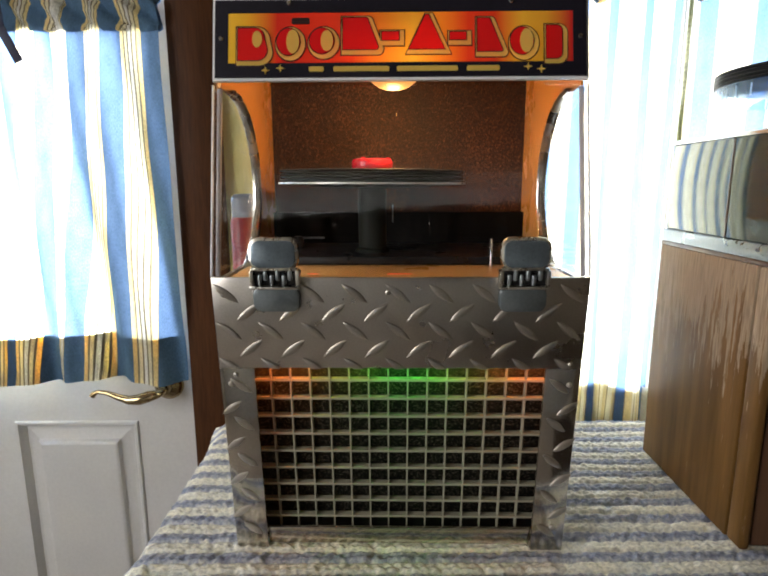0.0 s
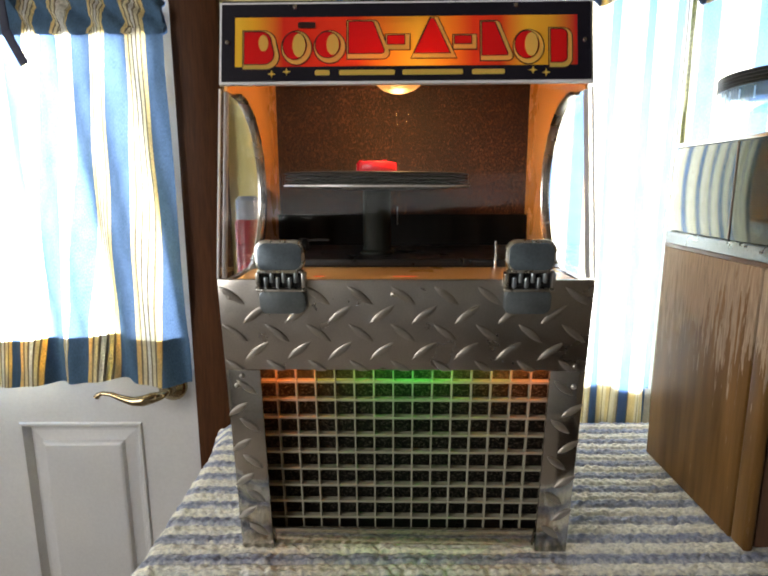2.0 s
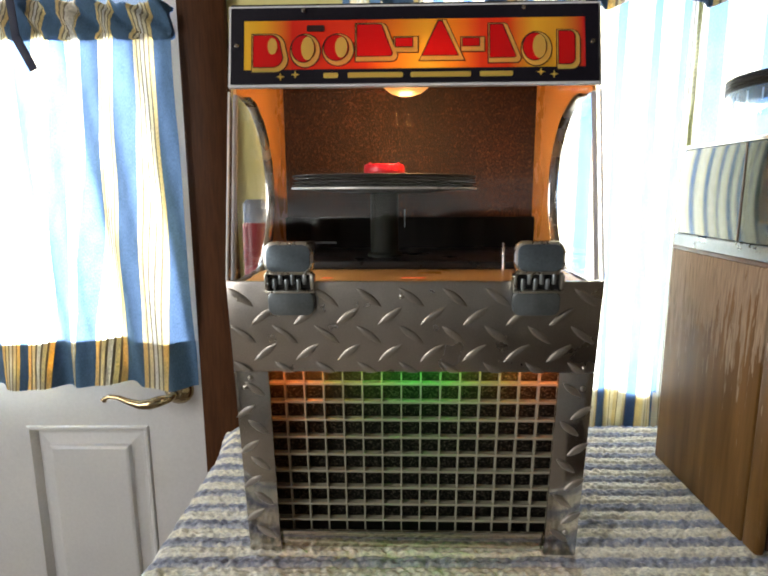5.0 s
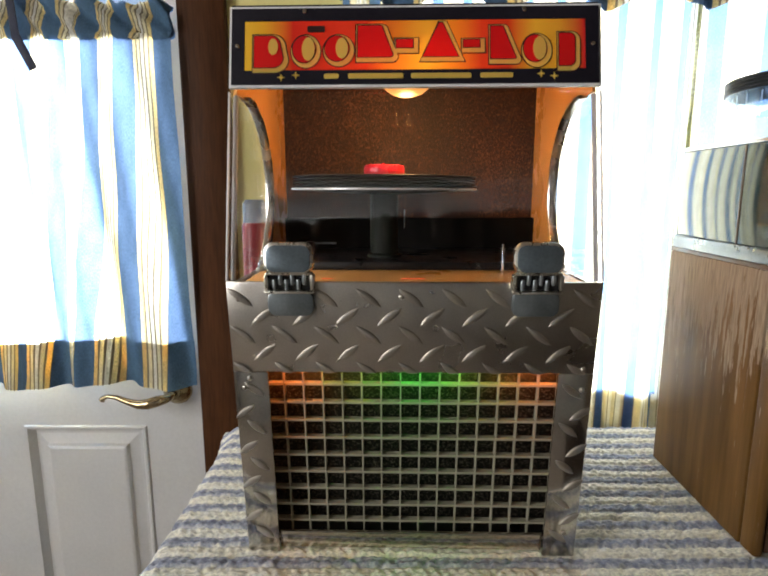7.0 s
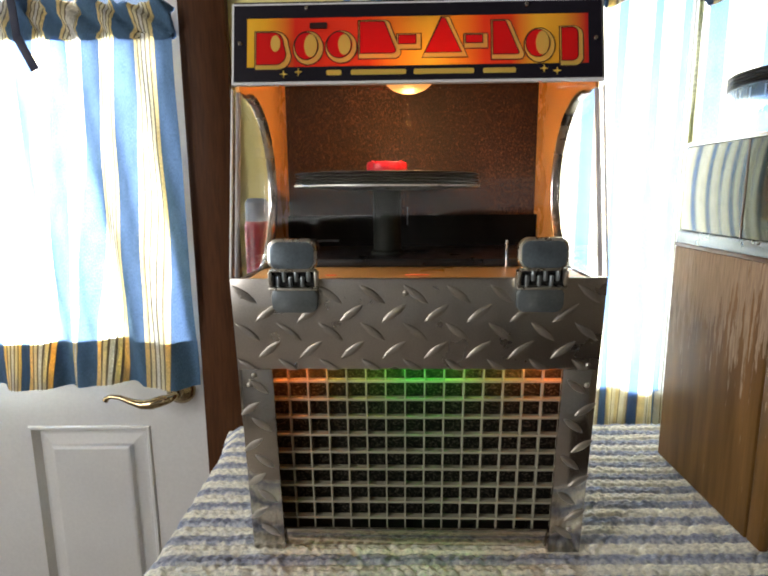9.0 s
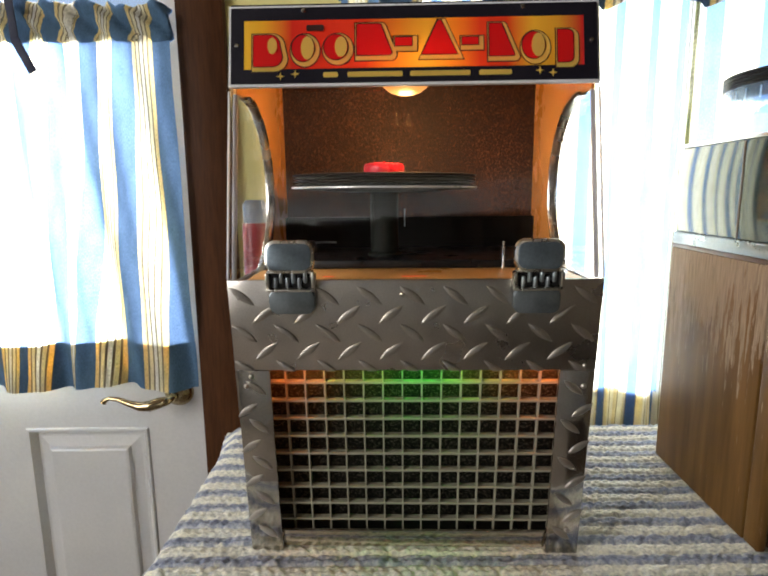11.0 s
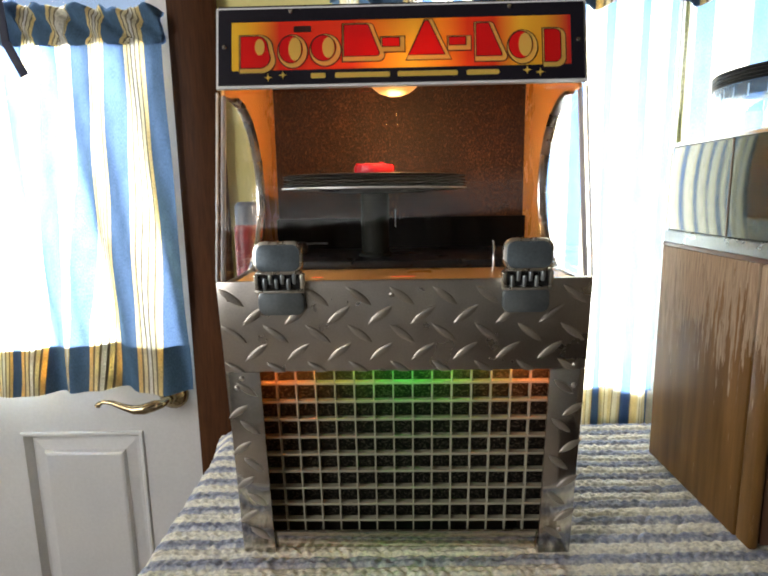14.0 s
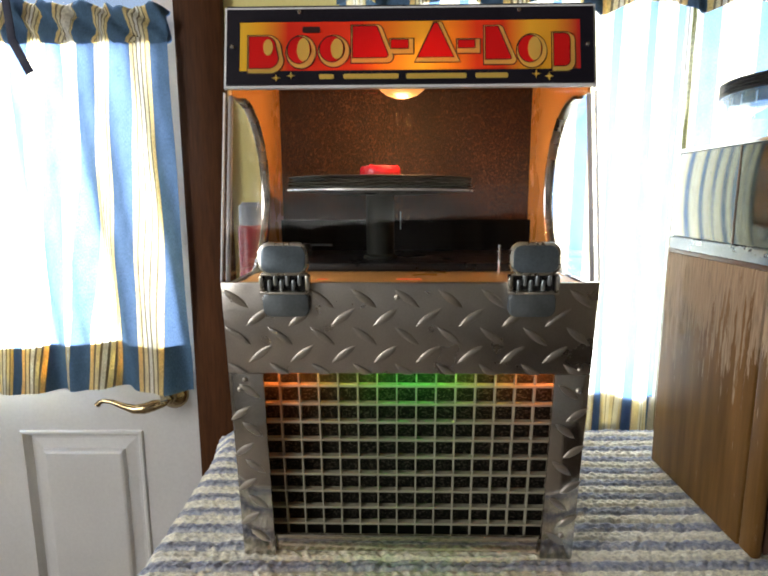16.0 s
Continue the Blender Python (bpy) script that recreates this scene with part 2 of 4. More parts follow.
BLUE, PALE, CREAM, WHITE, YELL, LINE = (0.150, 0.275, 0.43), (0.17, 0.28, 0.47), (0.86, 0.81, 0.60), (0.86, 0.85, 0.79), (0.80, 0.74, 0.54), (0.38, 0.34, 0.24)
GOLD = (0.86, 0.735, 0.37)
STRIPES = [(0.0, BLUE), (0.53, GOLD), (0.60, LINE), (0.63, CREAM), (0.69, LINE), (0.72, WHITE), (0.785, LINE), (0.815, CREAM), (0.878, LINE), (0.908, GOLD), (0.985, LINE)]
# same cloth as STRIPES, with daylight's washout put into paler colours
DAYLIT = [(0.0, PALE), (0.30, LINE), (0.32, YELL), (0.52, WHITE), (0.60, LINE), (0.622, WHITE), (0.70, YELL), (0.77, LINE), (0.79, WHITE), (0.90, YELL), (0.97, LINE)]
M = {
    "plate": surface("tread_plate_steel", (0.43, 0.40, 0.365), (0.58, 0.545, 0.50), 0.30, 1.0, 25, 700, bump_d=0.00008, spread=0.05, wave=0.0022),
    "lug": surface("worn_tread_steel", (0.42, 0.39, 0.345), (0.58, 0.54, 0.49), 0.36, 1.0, 60, 700, bump_d=0.0001, spread=0.06),
    "strip_plate": surface("polished_tread_steel", (0.46, 0.435, 0.405), (0.62, 0.59, 0.55), 0.11, 1.0, 25, 500, bump_d=0.00005, spread=0.05, wave=0.0016),
    "steel": surface("bright_steel", (0.50, 0.50, 0.50), (0.66, 0.66, 0.66), 0.16, 1.0, 30, 500, bump_d=0.00005, spread=0.06),
    "chrome": surface("chrome", (0.66, 0.66, 0.66), (0.78, 0.78, 0.78), 0.08, 1.0, 30, 300, bump_d=0.00003, spread=0.04),
    "pewter": surface("brushed_grey_metal", (0.21, 0.235, 0.25), (0.31, 0.335, 0.35), 0.36, 0.85, 40, 500, bump_d=0.00005),
    "slate": surface("dull_slate_metal", (0.17, 0.20, 0.215), (0.25, 0.28, 0.295), 0.34, 0.8, 40, 400, bump_d=0.00005),
    "trim_steel": surface("brushed_steel_edging", (0.52, 0.50, 0.465), (0.72, 0.69, 0.64), 0.26, 1.0, 45, 300, (1, 1, 0.5), bump_d=0.00006, spread=0.12),
    "nickel": surface("worn_nickel", (0.54, 0.52, 0.46), (0.72, 0.70, 0.63), 0.28, 1.0, 60, 500, bump_d=0.00005, spread=0.08),
    "blue_slate": surface("blue_grey_metal", (0.13, 0.165, 0.195), (0.21, 0.255, 0.29), 0.32, 0.7, 40, 400, bump_d=0.00005),
    "grille": surface("pale_louvre_plastic", (0.25, 0.24, 0.178), (0.34, 0.325, 0.245), 0.42, 0.0, 60, 600),
    "speaker": speaker_cloth(),
    "orange": surface("orange_paint", (0.75, 0.35, 0.095), (0.84, 0.42, 0.125), 0.35, 0.0, 12, 250),
    "backcloth": speckled_cloth(),
    "black": surface("black_plastic", (0.006, 0.006, 0.007), (0.016, 0.016, 0.017), 0.35, 0.0, 30, 400),
    "shade_black": surface("matte_shade_black", (0.004, 0.004, 0.004), (0.010, 0.009, 0.008), 0.9, 0.0, 40, 500, spec=0.08),
    "rubber": surface("black_rubber", (0.012, 0.012, 0.012), (0.03, 0.03, 0.03), 0.7, 0.0, 60, 500),
    "vinyl": surface("black_vinyl", (0.006, 0.006, 0.0065), (0.014, 0.0145, 0.015), 0.5, 0.0, 30, 500, bump_d=0.0001, spec=0.15),
    "red": surface("red_plastic", (0.55, 0.012, 0.03), (0.70, 0.02, 0.045), 0.3, 0.0, 40, 400),
    "rim": surface("pale_platter_rim", (0.46, 0.455, 0.44), (0.58, 0.57, 0.55), 0.35, 0.3, 40, 400),
    "acrylic": clear("clear_acrylic"),
    "acrylic_edge": surface("frosted_acrylic_edge", (0.66, 0.67, 0.68), (0.82, 0.83, 0.84), 0.25, 0.0, 40, 300),
    "acrylic_joint": surface("grey_acrylic_joint", (0.40, 0.385, 0.40), (0.54, 0.52, 0.53), 0.3, 0.0, 40, 300, (1, 1, 0.2)),
    "ring": clear("bluish_acrylic_ring", (0.78, 0.87, 0.95)),
    "glass": clear("window_glass"),
    "white_trim": surface("white_sign_border", (0.68, 0.69, 0.70), (0.80, 0.80, 0.80), 0.4, 0.0, 40, 400),
    "sign_black": surface("sign_black", (0.007, 0.006, 0.011), (0.012, 0.010, 0.017), 0.5, 0.0, 20, 300, spec=0.2),
    "sign_art": sign_art(),
    "sign_red": backlit("sign_red", (0.80, 0.018, 0.022), 0.55),
    "sign_yellow": backlit("sign_yellow", (0.93, 0.71, 0.17), 0.5),
    "sign_ink": surface("sign_ink", (0.02, 0.006, 0.006), (0.035, 0.01, 0.01), 0.35),
    "bulb": glow("lamp_glow", (1.0, 0.44, 0.12), 0.8),
    "red_glow": glow("red_edge_glow", (0.9, 0.10, 0.03), 0.9),
    "brass": surface("aged_brass", (0.22, 0.15, 0.075), (0.52, 0.42, 0.26), 0.10, 1.0, 60, 300),
    "door": surface("white_door_paint", (0.58, 0.58, 0.575), (0.67, 0.67, 0.66), 0.42, 0.0, 6, 180),
    "trim": surface("dark_stained_trim", (0.034, 0.0135, 0.006), (0.092, 0.036, 0.014), 0.5, 0.0, 30, 260, (1, 1, 0.08), spec=0.1),
    "wall": surface("yellow_wall_paint", (0.79, 0.71, 0.29), (0.84, 0.77, 0.33), 0.75, 0.0, 5, 160, bump_d=0.0006),
    "rear_wall": surface("pale_rear_wall_paint", (0.24, 0.23, 0.215), (0.30, 0.29, 0.27), 0.75, 0.0, 5, 160, bump_d=0.0006),
    "panel_ceiling": surface("brown_ceiling_board", (0.11, 0.082, 0.055), (0.17, 0.128, 0.085), 0.7, 0.0, 6, 120, (0.15, 1, 1)),
    "ceiling": surface("off_white_paint", (0.66, 0.65, 0.60), (0.74, 0.73, 0.68), 0.8, 0.0, 4, 120),
    "floor": surface("brown_carpet", (0.22, 0.19, 0.16), (0.32, 0.28, 0.24), 0.95, 0.0, 30, 420, bump_d=0.003, spec=0.1),
    "rug": surface("dark_woven_rug", (0.040, 0.031, 0.024), (0.09, 0.07, 0.055), 0.95, 0.0, 14, 260, bump_d=0.002, spec=0.1),
    "table": surface("table_wood", (0.12, 0.06, 0.025), (0.22, 0.11, 0.05), 0.4, 0.0, 20, 200, (0.1, 1, 1)),
    "wood": worn_wood(),
    "dark_wood": surface("dark_cabinet_edge", (0.05, 0.022, 0.01), (0.10, 0.045, 0.02), 0.4, 0.0, 40, 300, (1, 1, 0.1)),
    "curtain": cloth("striped_curtain_cloth", STRIPES, 0.094, 0.50, dense_g=1.95, thin=0.76),
    "daylit": cloth("daylit_striped_curtain_cloth", DAYLIT, 0.105, 0.66, dense_g=1.15),
    "selvedge": cloth("olive_selvedge_cloth", [(0.0, (0.40, 0.42, 0.17)), (0.5, (0.70, 0.70, 0.48))], 0.002, 0.62, thin=0.6),
    "drape": surface("dark_brown_drape_cloth", (0.020, 0.016, 0.013), (0.045, 0.036, 0.029), 0.9, 0.0, 20, 300, spec=0.1),
    "column": surface("dark_green_plastic", (0.008, 0.010, 0.008), (0.018, 0.021, 0.016), 0.6, 0.0, 60, 500, (1, 1, 0.1), spec=0.15),
    "navy": surface("navy_ribbon", (0.012, 0.016, 0.04), (0.03, 0.036, 0.07), 0.7, 0.0, 60, 500),
    "quilt": quilt_cloth(),
    "mirror": surface("polished_metal_cover", (0.066, 0.074, 0.067), (0.092, 0.100, 0.090), 0.08, 1.0, 12, 300, bump_d=0.00002, spread=0.03),
    "red_cylinder": surface("dark_red_coat", (0.20, 0.02, 0.03), (0.30, 0.035, 0.045), 0.4, 0.0, 40, 300),
    "blue_cylinder": surface("grey_blue_coat", (0.12, 0.15, 0.20), (0.20, 0.24, 0.30), 0.4, 0.0, 40, 300),
}

# ---- building helpers ----


def bm_box(sx, sy, sz, at=(0, 0, 0), bevel=0.0, seg=2, bm=None):
    """A box of that size about the point at; bevelled alone, then added."""
    b = bmesh.new()
    bmesh.ops.create_cube(b, size=1, matrix=Matrix.Translation(at) @ Matrix.Diagonal((sx, sy, sz, 1)))
    if bevel > 0:
        bmesh.ops.bevel(b, geom=b.edges[:], offset=bevel, segments=seg, profile=0.5, affect="EDGES")
    return b if bm is None else merge(bm, b)


def merge(bm, other, m=None):
    me = bpy.data.meshes.new("scratch")
    other.to_mesh(me)
    other.free()
    if m is not None:
        me.transform(m)
    bm.from_mesh(me)
    bpy.data.meshes.remove(me)
    return bm


def bm_lathe(profile, n=48, at=(0, 0, 0)):
    """A body turned about the upright axis from (radius, height) pairs."""
    bm = bmesh.new()
    rings = []
    for r, z in profile:
        rings.append([bm.verts.new((at[0] + max(r, 1e-5) * math.cos(2 * math.pi * k / n), at[1] + max(r, 1e-5) * math.sin(2 * math.pi * k / n), at[2] + z)) for k in range(n)])
    for a, b in zip(rings, rings[1:]):
        for k in range(n):
            bm.faces.new((a[k], a[(k + 1) % n], b[(k + 1) % n], b[k]))
    bmesh.ops.remove_doubles(bm, verts=bm.verts[:], dist=2e-5)
    bmesh.ops.recalc_face_normals(bm, faces=bm.faces[:])
    return bm


def bm_prism(outline, depth, bevel=0.0, axis="y"):
    """An outline of (x, z) pairs given depth along y, from 0 back to depth; or of (y, z) pairs along x."""
    bm = bmesh.new()
    put = (lambda a, c, d: (a, d, c)) if axis == "y" else (lambda a, c, d: (d, a, c))
    f = [bm.verts.new(put(a, c, 0)) for a, c in outline]
    k = [bm.verts.new(put(a, c, depth)) for a, c in outline]
    front, n = bm.faces.new(f), len(f)
    bm.faces.new(k[::-1])
    for i in range(n):
        bm.faces.new((f[i], k[i], k[(i + 1) % n], f[(i + 1) % n]))
    bmesh.ops.recalc_face_normals(bm, faces=bm.faces[:])
    if bevel > 0:
        bmesh.ops.bevel(bm, geom=list(front.edges), offset=bevel, segments=2, profile=0.5, affect="EDGES")
    return bm


def bm_tube(points, radius, n=10):
    """A round bar along points; radius one number or one for each point."""
    bm = bmesh.new()
    pts = [Vector(p) for p in points]
    rr = radius if isinstance(radius, (list, tuple)) else [radius] * len(pts)
    rings = []
    for i, p in enumerate(pts):
        d = (pts[min(i + 1, len(pts) - 1)] - pts[max(i - 1, 0)]).normalized()
        u = d.cross(Vector((0.13, 0.21, 0.97))).normalized()
        w = d.cross(u)
        rings.append([bm.verts.new(p + rr[i] * (math.cos(2 * math.pi * k / n) * u + math.sin(2 * math.pi * k / n) * w)) for k in range(n)])
    for a, b in zip(rings, rings[1:]):
        for k in range(n):
            bm.faces.new((a[k], a[(k + 1) % n], b[(k + 1) % n], b[k]))
    bm.faces.new(rings[0][::-1])
    bm.faces.new(rings[-1])
    bmesh.ops.recalc_face_normals(bm, faces=bm.faces[:])
    return bm


def round_rect(x0, x1, z0, z1, r, n=6):
    out = []
    for cx, cz, a in ((x1 - r, z1 - r, 0), (x0 + r, z1 - r, 90), (x0 + r, z0 + r, 180), (x1 - r, z0 + r, 270)):
        for k in range(n + 1):
            t = radians(a + 90 * k / n)
            out.append((cx + r * math.cos(t), cz + r * math.sin(t)))
    return out


def mesh_of(name, bm, material, smooth=0):
    me = bpy.data.meshes.new(name)
    bm.to_mesh(me)
    bm.free()
    me.materials.append(M[material])
    if smooth:
        me.shade_smooth()
        me.set_sharp_from_angle(angle=radians(smooth))
    return me


def part(name, bm, material, parent, label="", m=None, smooth=35):
    ob = new(name, mesh_of(name, bm, material, smooth))
    ob.parent = parent
    if m is not None:
        ob.matrix_basis = m
    return tagged(ob, label)


def thing(name, label, category, m=None, group=""):
    ob = new(name)
    ob.empty_display_size = 0.05
    if m is not None:
        ob.matrix_basis = m
    return tagged(ob, label, category, group)


def solid(name, bm, material, label, category="", kind="", m=None, smooth=35):
    ob = new(name, mesh_of(name, bm, material, smooth))
    if m is not None:
        ob.matrix_basis = m
    return tagged(ob, label, category, kind=kind)


# ---- the room ----
FLOOR, CEIL, WY = -0.93, 1.42, 0.50
XL, XR, YB = -1.75, 1.55, -2.30


def wall_with_opening(name, label, x0, x1, y0, y1, ox0, ox1, oz0, oz1):
    """A wall along x with one opening through it, in four butted pieces of one mesh."""
    bm = bmesh.new()
    for a, b, c, d in ((x0, ox0, FLOOR, CEIL), (ox1, x1, FLOOR, CEIL), (ox0, ox1, FLOOR, oz0), (ox0, ox1, oz1, CEIL)):
        bm_box(b - a, y1 - y0, d - c, ((a + b) / 2, (y0 + y1) / 2, (c + d) / 2), bm=bm)
    return solid(name, bm, "wall", label, kind="structure", smooth=0)


solid("floor", bm_box(XR - XL + 0.4, WY - YB + 0.6, 0.05, ((XL + XR) / 2, (WY + YB) / 2, FLOOR - 0.025)), "floor", "plain brown carpeted floor", kind="structure", smooth=0)
solid("ceiling", bm_box(XR - XL + 0.4, WY - YB + 0.6, 0.05, ((XL + XR) / 2, (WY + YB) / 2, CEIL + 0.025)), "panel_ceiling", "plain brown boarded ceiling", kind="structure", smooth=0)
ww = bmesh.new()
for a, b, c, d in ((YB, -1.80, FLOOR, CEIL), (-0.70, WY, FLOOR, CEIL), (-1.80, -0.70, FLOOR, 0.05), (-1.80, -0.70, 1.25, CEIL)):
    bm_box(0.1, b - a, d - c, (XL - 0.05, (a + b) / 2, (c + d) / 2), bm=ww)
solid("wall_west", ww, "ceiling", "plain off-white painted wall with an added window opening", kind="structure", smooth=0)
# unseen wall, made brown so less light bounces onto the right
solid("wall_east", bm_box(0.1, WY - YB, CEIL - FLOOR, (XR + 0.05, (WY + YB) / 2, (FLOOR + CEIL) / 2)), "panel_ceiling", "unseen brown boarded wall that dims the right side", kind="structure", smooth=0)
solid("wall_south", bm_box(XR - XL, 0.1, CEIL - FLOOR, ((XL + XR) / 2, YB - 0.05, (FLOOR + CEIL) / 2)), "rear_wall", "plain pale painted wall", kind="structure", smooth=0)
wall_with_opening("wall_north", "yellow painted wall between door and window", -0.277, XR, WY, WY + 0.12, -0.03, 1.32, -0.07, 0.92)
solid("wall_north_2", bm_box(0.36, 0.12, CEIL - FLOOR, (XL + 0.18, WY + 0.06, (FLOOR + CEIL) / 2)), "wall", "yellow painted wall beside the door", kind="structure", smooth=0)
solid("wall_north_3", bm_box(1.113, 0.12, 0.25, (-0.8335, WY + 0.06, CEIL - 0.125)), "wall", "yellow painted wall above the door", kind="structure", smooth=0)
# casing round the door
for nm, sx, sz, cx, cz in (("trim", 0.073, 2.10, -0.3005, 0.12), ("trim", 0.070, 2.10, -1.262, 0.12), ("trim", 0.890, 0.07, -0.782, 1.135)):
    solid(nm, bm_box(sx, 0.020, sz, (cx, WY - 0.010, cz), 0.004), "trim", "dark stained wooden door casing", kind="structure")


def half_light_door():
    door = tagged(new("door_1"), "white panelled door with a curtained window", "door", kind="structure")
    x0, x1, y0 = -1.225, -0.332, WY + 0.004
    wx0, wx1, wz0, wz1 = -1.12, -0.376, 0.03, 0.86
    bm = bmesh.new()
    for a, b, c, d in ((x0, wx0, FLOOR + 0.01, 1.10), (wx1, x1, FLOOR + 0.01, 1.10), (wx0, wx1, wz1, 1.10)):
        bm_box(b - a, 0.044, d - c, ((a + b) / 2, y0 + 0.022, (c + d) / 2), bm=bm)
    # lower field with two sunk panels
    px = [(-1.131, -0.915), (-0.658, -0.442)]
    pz0, pz1 = -0.80, -0.0985
    xs = [wx0, px[0][0], px[0][1], px[1][0], px[1][1], wx1]
    bm_box(wx1 - wx0, 0.044, wz0 - pz1, ((wx0 + wx1) / 2, y0 + 0.022, (wz0 + pz1) / 2), bm=bm)
    bm_box(wx1 - wx0, 0.044, pz0 - FLOOR - 0.01, ((wx0 + wx1) / 2, y0 + 0.022, (pz0 + FLOOR + 0.01) / 2), bm=bm)
    bm_box(0.257, 0.044, pz1 - pz0, ((px[0][1] + px[1][0]) / 2, y0 + 0.022, (pz0 + pz1) / 2), bm=bm)
    bm_box(px[1][1] - wx1 if px[1][1] > wx1 else wx1 - px[1][1], 0.044, pz1 - pz0, ((wx1 + px[1][1]) / 2, y0 + 0.022, (pz0 + pz1) / 2), bm=bm)
    part("slab", bm, "door", door, smooth=0)
    for a, b in px:
        bm = bmesh.new()
        # raised panel: sunk groove, sloping shoulder and flat field
        loops = []
        for inset, y in ((0, 0.0), (0.002, -0.004), (0.006, -0.004), (0.010, 0.002), (0.014, 0.009), (0.019, 0.009), (0.036, 0.0045), (0.039, -0.002), (0.043, -0.0035), (0.047, -0.0035)):
            loops.append([bm.verts.new(p) for p in ((a + inset, y0 + y, pz0 + inset), (b - inset, y0 + y, pz0 + inset), (b - inset, y0 + y, pz1 - inset), (a + inset, y0 + y, pz1 - inset))])
        for u, w in zip(loops, loops[1:]):
            for k in range(4):
                bm.faces.new((u[k], u[(k + 1) % 4], w[(k + 1) % 4], w[k]))
        bm.faces.new(loops[-1])
        back = [bm.verts.new((v.co.x, y0 + 0.044, v.co.z)) for v in loops[0]]
        bm.faces.new(back[::-1])
        for k in range(4):
            bm.faces.new((loops[0][k], back[k], back[(k + 1) % 4], loops[0][(k + 1) % 4]))
        bmesh.ops.recalc_face_normals(bm, faces=bm.faces[:])
        part("panel", bm, "door", door, smooth=0)
    pane = part("pane", bm_box(wx1 - wx0, 0.006, wz1 - wz0, ((wx0 + wx1) / 2, y0 + 0.022, (wz0 + wz1) / 2)), "glass", door, "clear window glass", smooth=0)
    pane.visible_shadow = False
    # lever on a round rose
    hx, hz = -0.3825, -0.0325
    lever = part("door_handle", bm_lathe([(0, 0.026), (0.009, 0.026), (0.011, 0.016), (0.018, 0.011), (0.0235, 0.007), (0.0250, 0.003), (0.0250, 0.0), (0, 0.0)], 32), "brass", door, "curved brass lever handle", m=pose(hx, y0, hz, 90))
    pts = [(hx, y0 - 0.015, hz), (hx - 0.004, y0 - 0.045, hz), (hx - 0.014, y0 - 0.052, hz - 0.001), (hx - 0.030, y0 - 0.053, hz - 0.006), (hx - 0.046, y0 - 0.053, hz - 0.007), (hx - 0.064, y0 - 0.052, hz - 0.002),
           (hx - 0.082, y0 - 0.051, hz + 0.005), (hx - 0.097, y0 - 0.050, hz + 0.0065), (hx - 0.105, y0 - 0.049, hz + 0.003), (hx - 0.108, y0 - 0.049, hz - 0.001)]
    part("lever", bm_tube([Vector(p) - Vector((hx, y0, hz)) for p in pts], [0.007, 0.0075, 0.0092, 0.0090, 0.0075, 0.0054, 0.0040, 0.0036, 0.0044, 0.0052], 16), "brass", lever, m=pose(0, 0, 0, -90), smooth=60)
    return door


half_light_door()


def window_unit():
    win = tagged(new("window_1"), "white framed window behind striped curtains", "window", kind="structure")
    x0, x1, z0, z1, y = -0.03, 1.32, -0.07, 0.92, WY + 0.06
    for n, sx, sz, cx, cz in (("window_frame", 0.04, z1 - z0, x0 + 0.02, (z0 + z1) / 2), ("window_frame", 0.04, z1 - z0, x1 - 0.02, (z0 + z1) / 2), ("window_frame", 0.04, z1 - z0 - 0.08, (x0 + x1) / 2, (z0 + z1) / 2),
                              ("window_frame", x1 - x0 - 0.08, 0.04, (x0 + x1) / 2, z0 + 0.02), ("window_frame", x1 - x0 - 0.08, 0.04, (x0 + x1) / 2, z1 - 0.02)):
        part(n, bm_box(sx, 0.05, sz, (cx, y, cz), 0.003), "door", win)
    part("window_sill", bm_box(x1 - x0 + 0.06, 0.02, 0.02, ((x0 + x1) / 2, WY - 0.0095, z0 - 0.012), 0.003), "door", win)
    for a, b in ((x0 + 0.04, 0.625), (0.665, x1 - 0.04)):
        p = part("pane", bm_box(b - a, 0.005, z1 - z0 - 0.08, ((a + b) / 2, y, (z0 + z1) / 2)), "glass", win, "clear window glass", smooth=0)
        p.visible_shadow = False


window_unit()
# window added out of view, round the side fill light
added_side_win = tagged(new("window_2"), "added white framed window in the side wall, out of view", "window", kind="structure")
for sy, sz, cy, cz in ((0.05, 1.2, -1.775, 0.65), (0.05, 1.2, -0.725, 0.65), (1.0, 0.05, -1.25, 0.075), (1.0, 0.05, -1.25, 1.225), (1.0, 0.04, -1.25, 0.65)):
    part("window_frame", bm_box(0.05, sy, sz, (XL - 0.03, cy, cz), 0.004), "door", added_side_win)


# ---- curtains ----


def fold(s, seed, amp, wave):
    """Depth of the gathered cloth at s metres along it."""
    return amp * (math.sin(2 * math.pi * s / wave + seed) + 0.45 * math.sin(2 * math.pi * s / (wave * 0.47) + 2.1 * seed) + 0.35 * math.sin(2 * math.pi * s / (wave * 2.7) + 0.7 * seed))


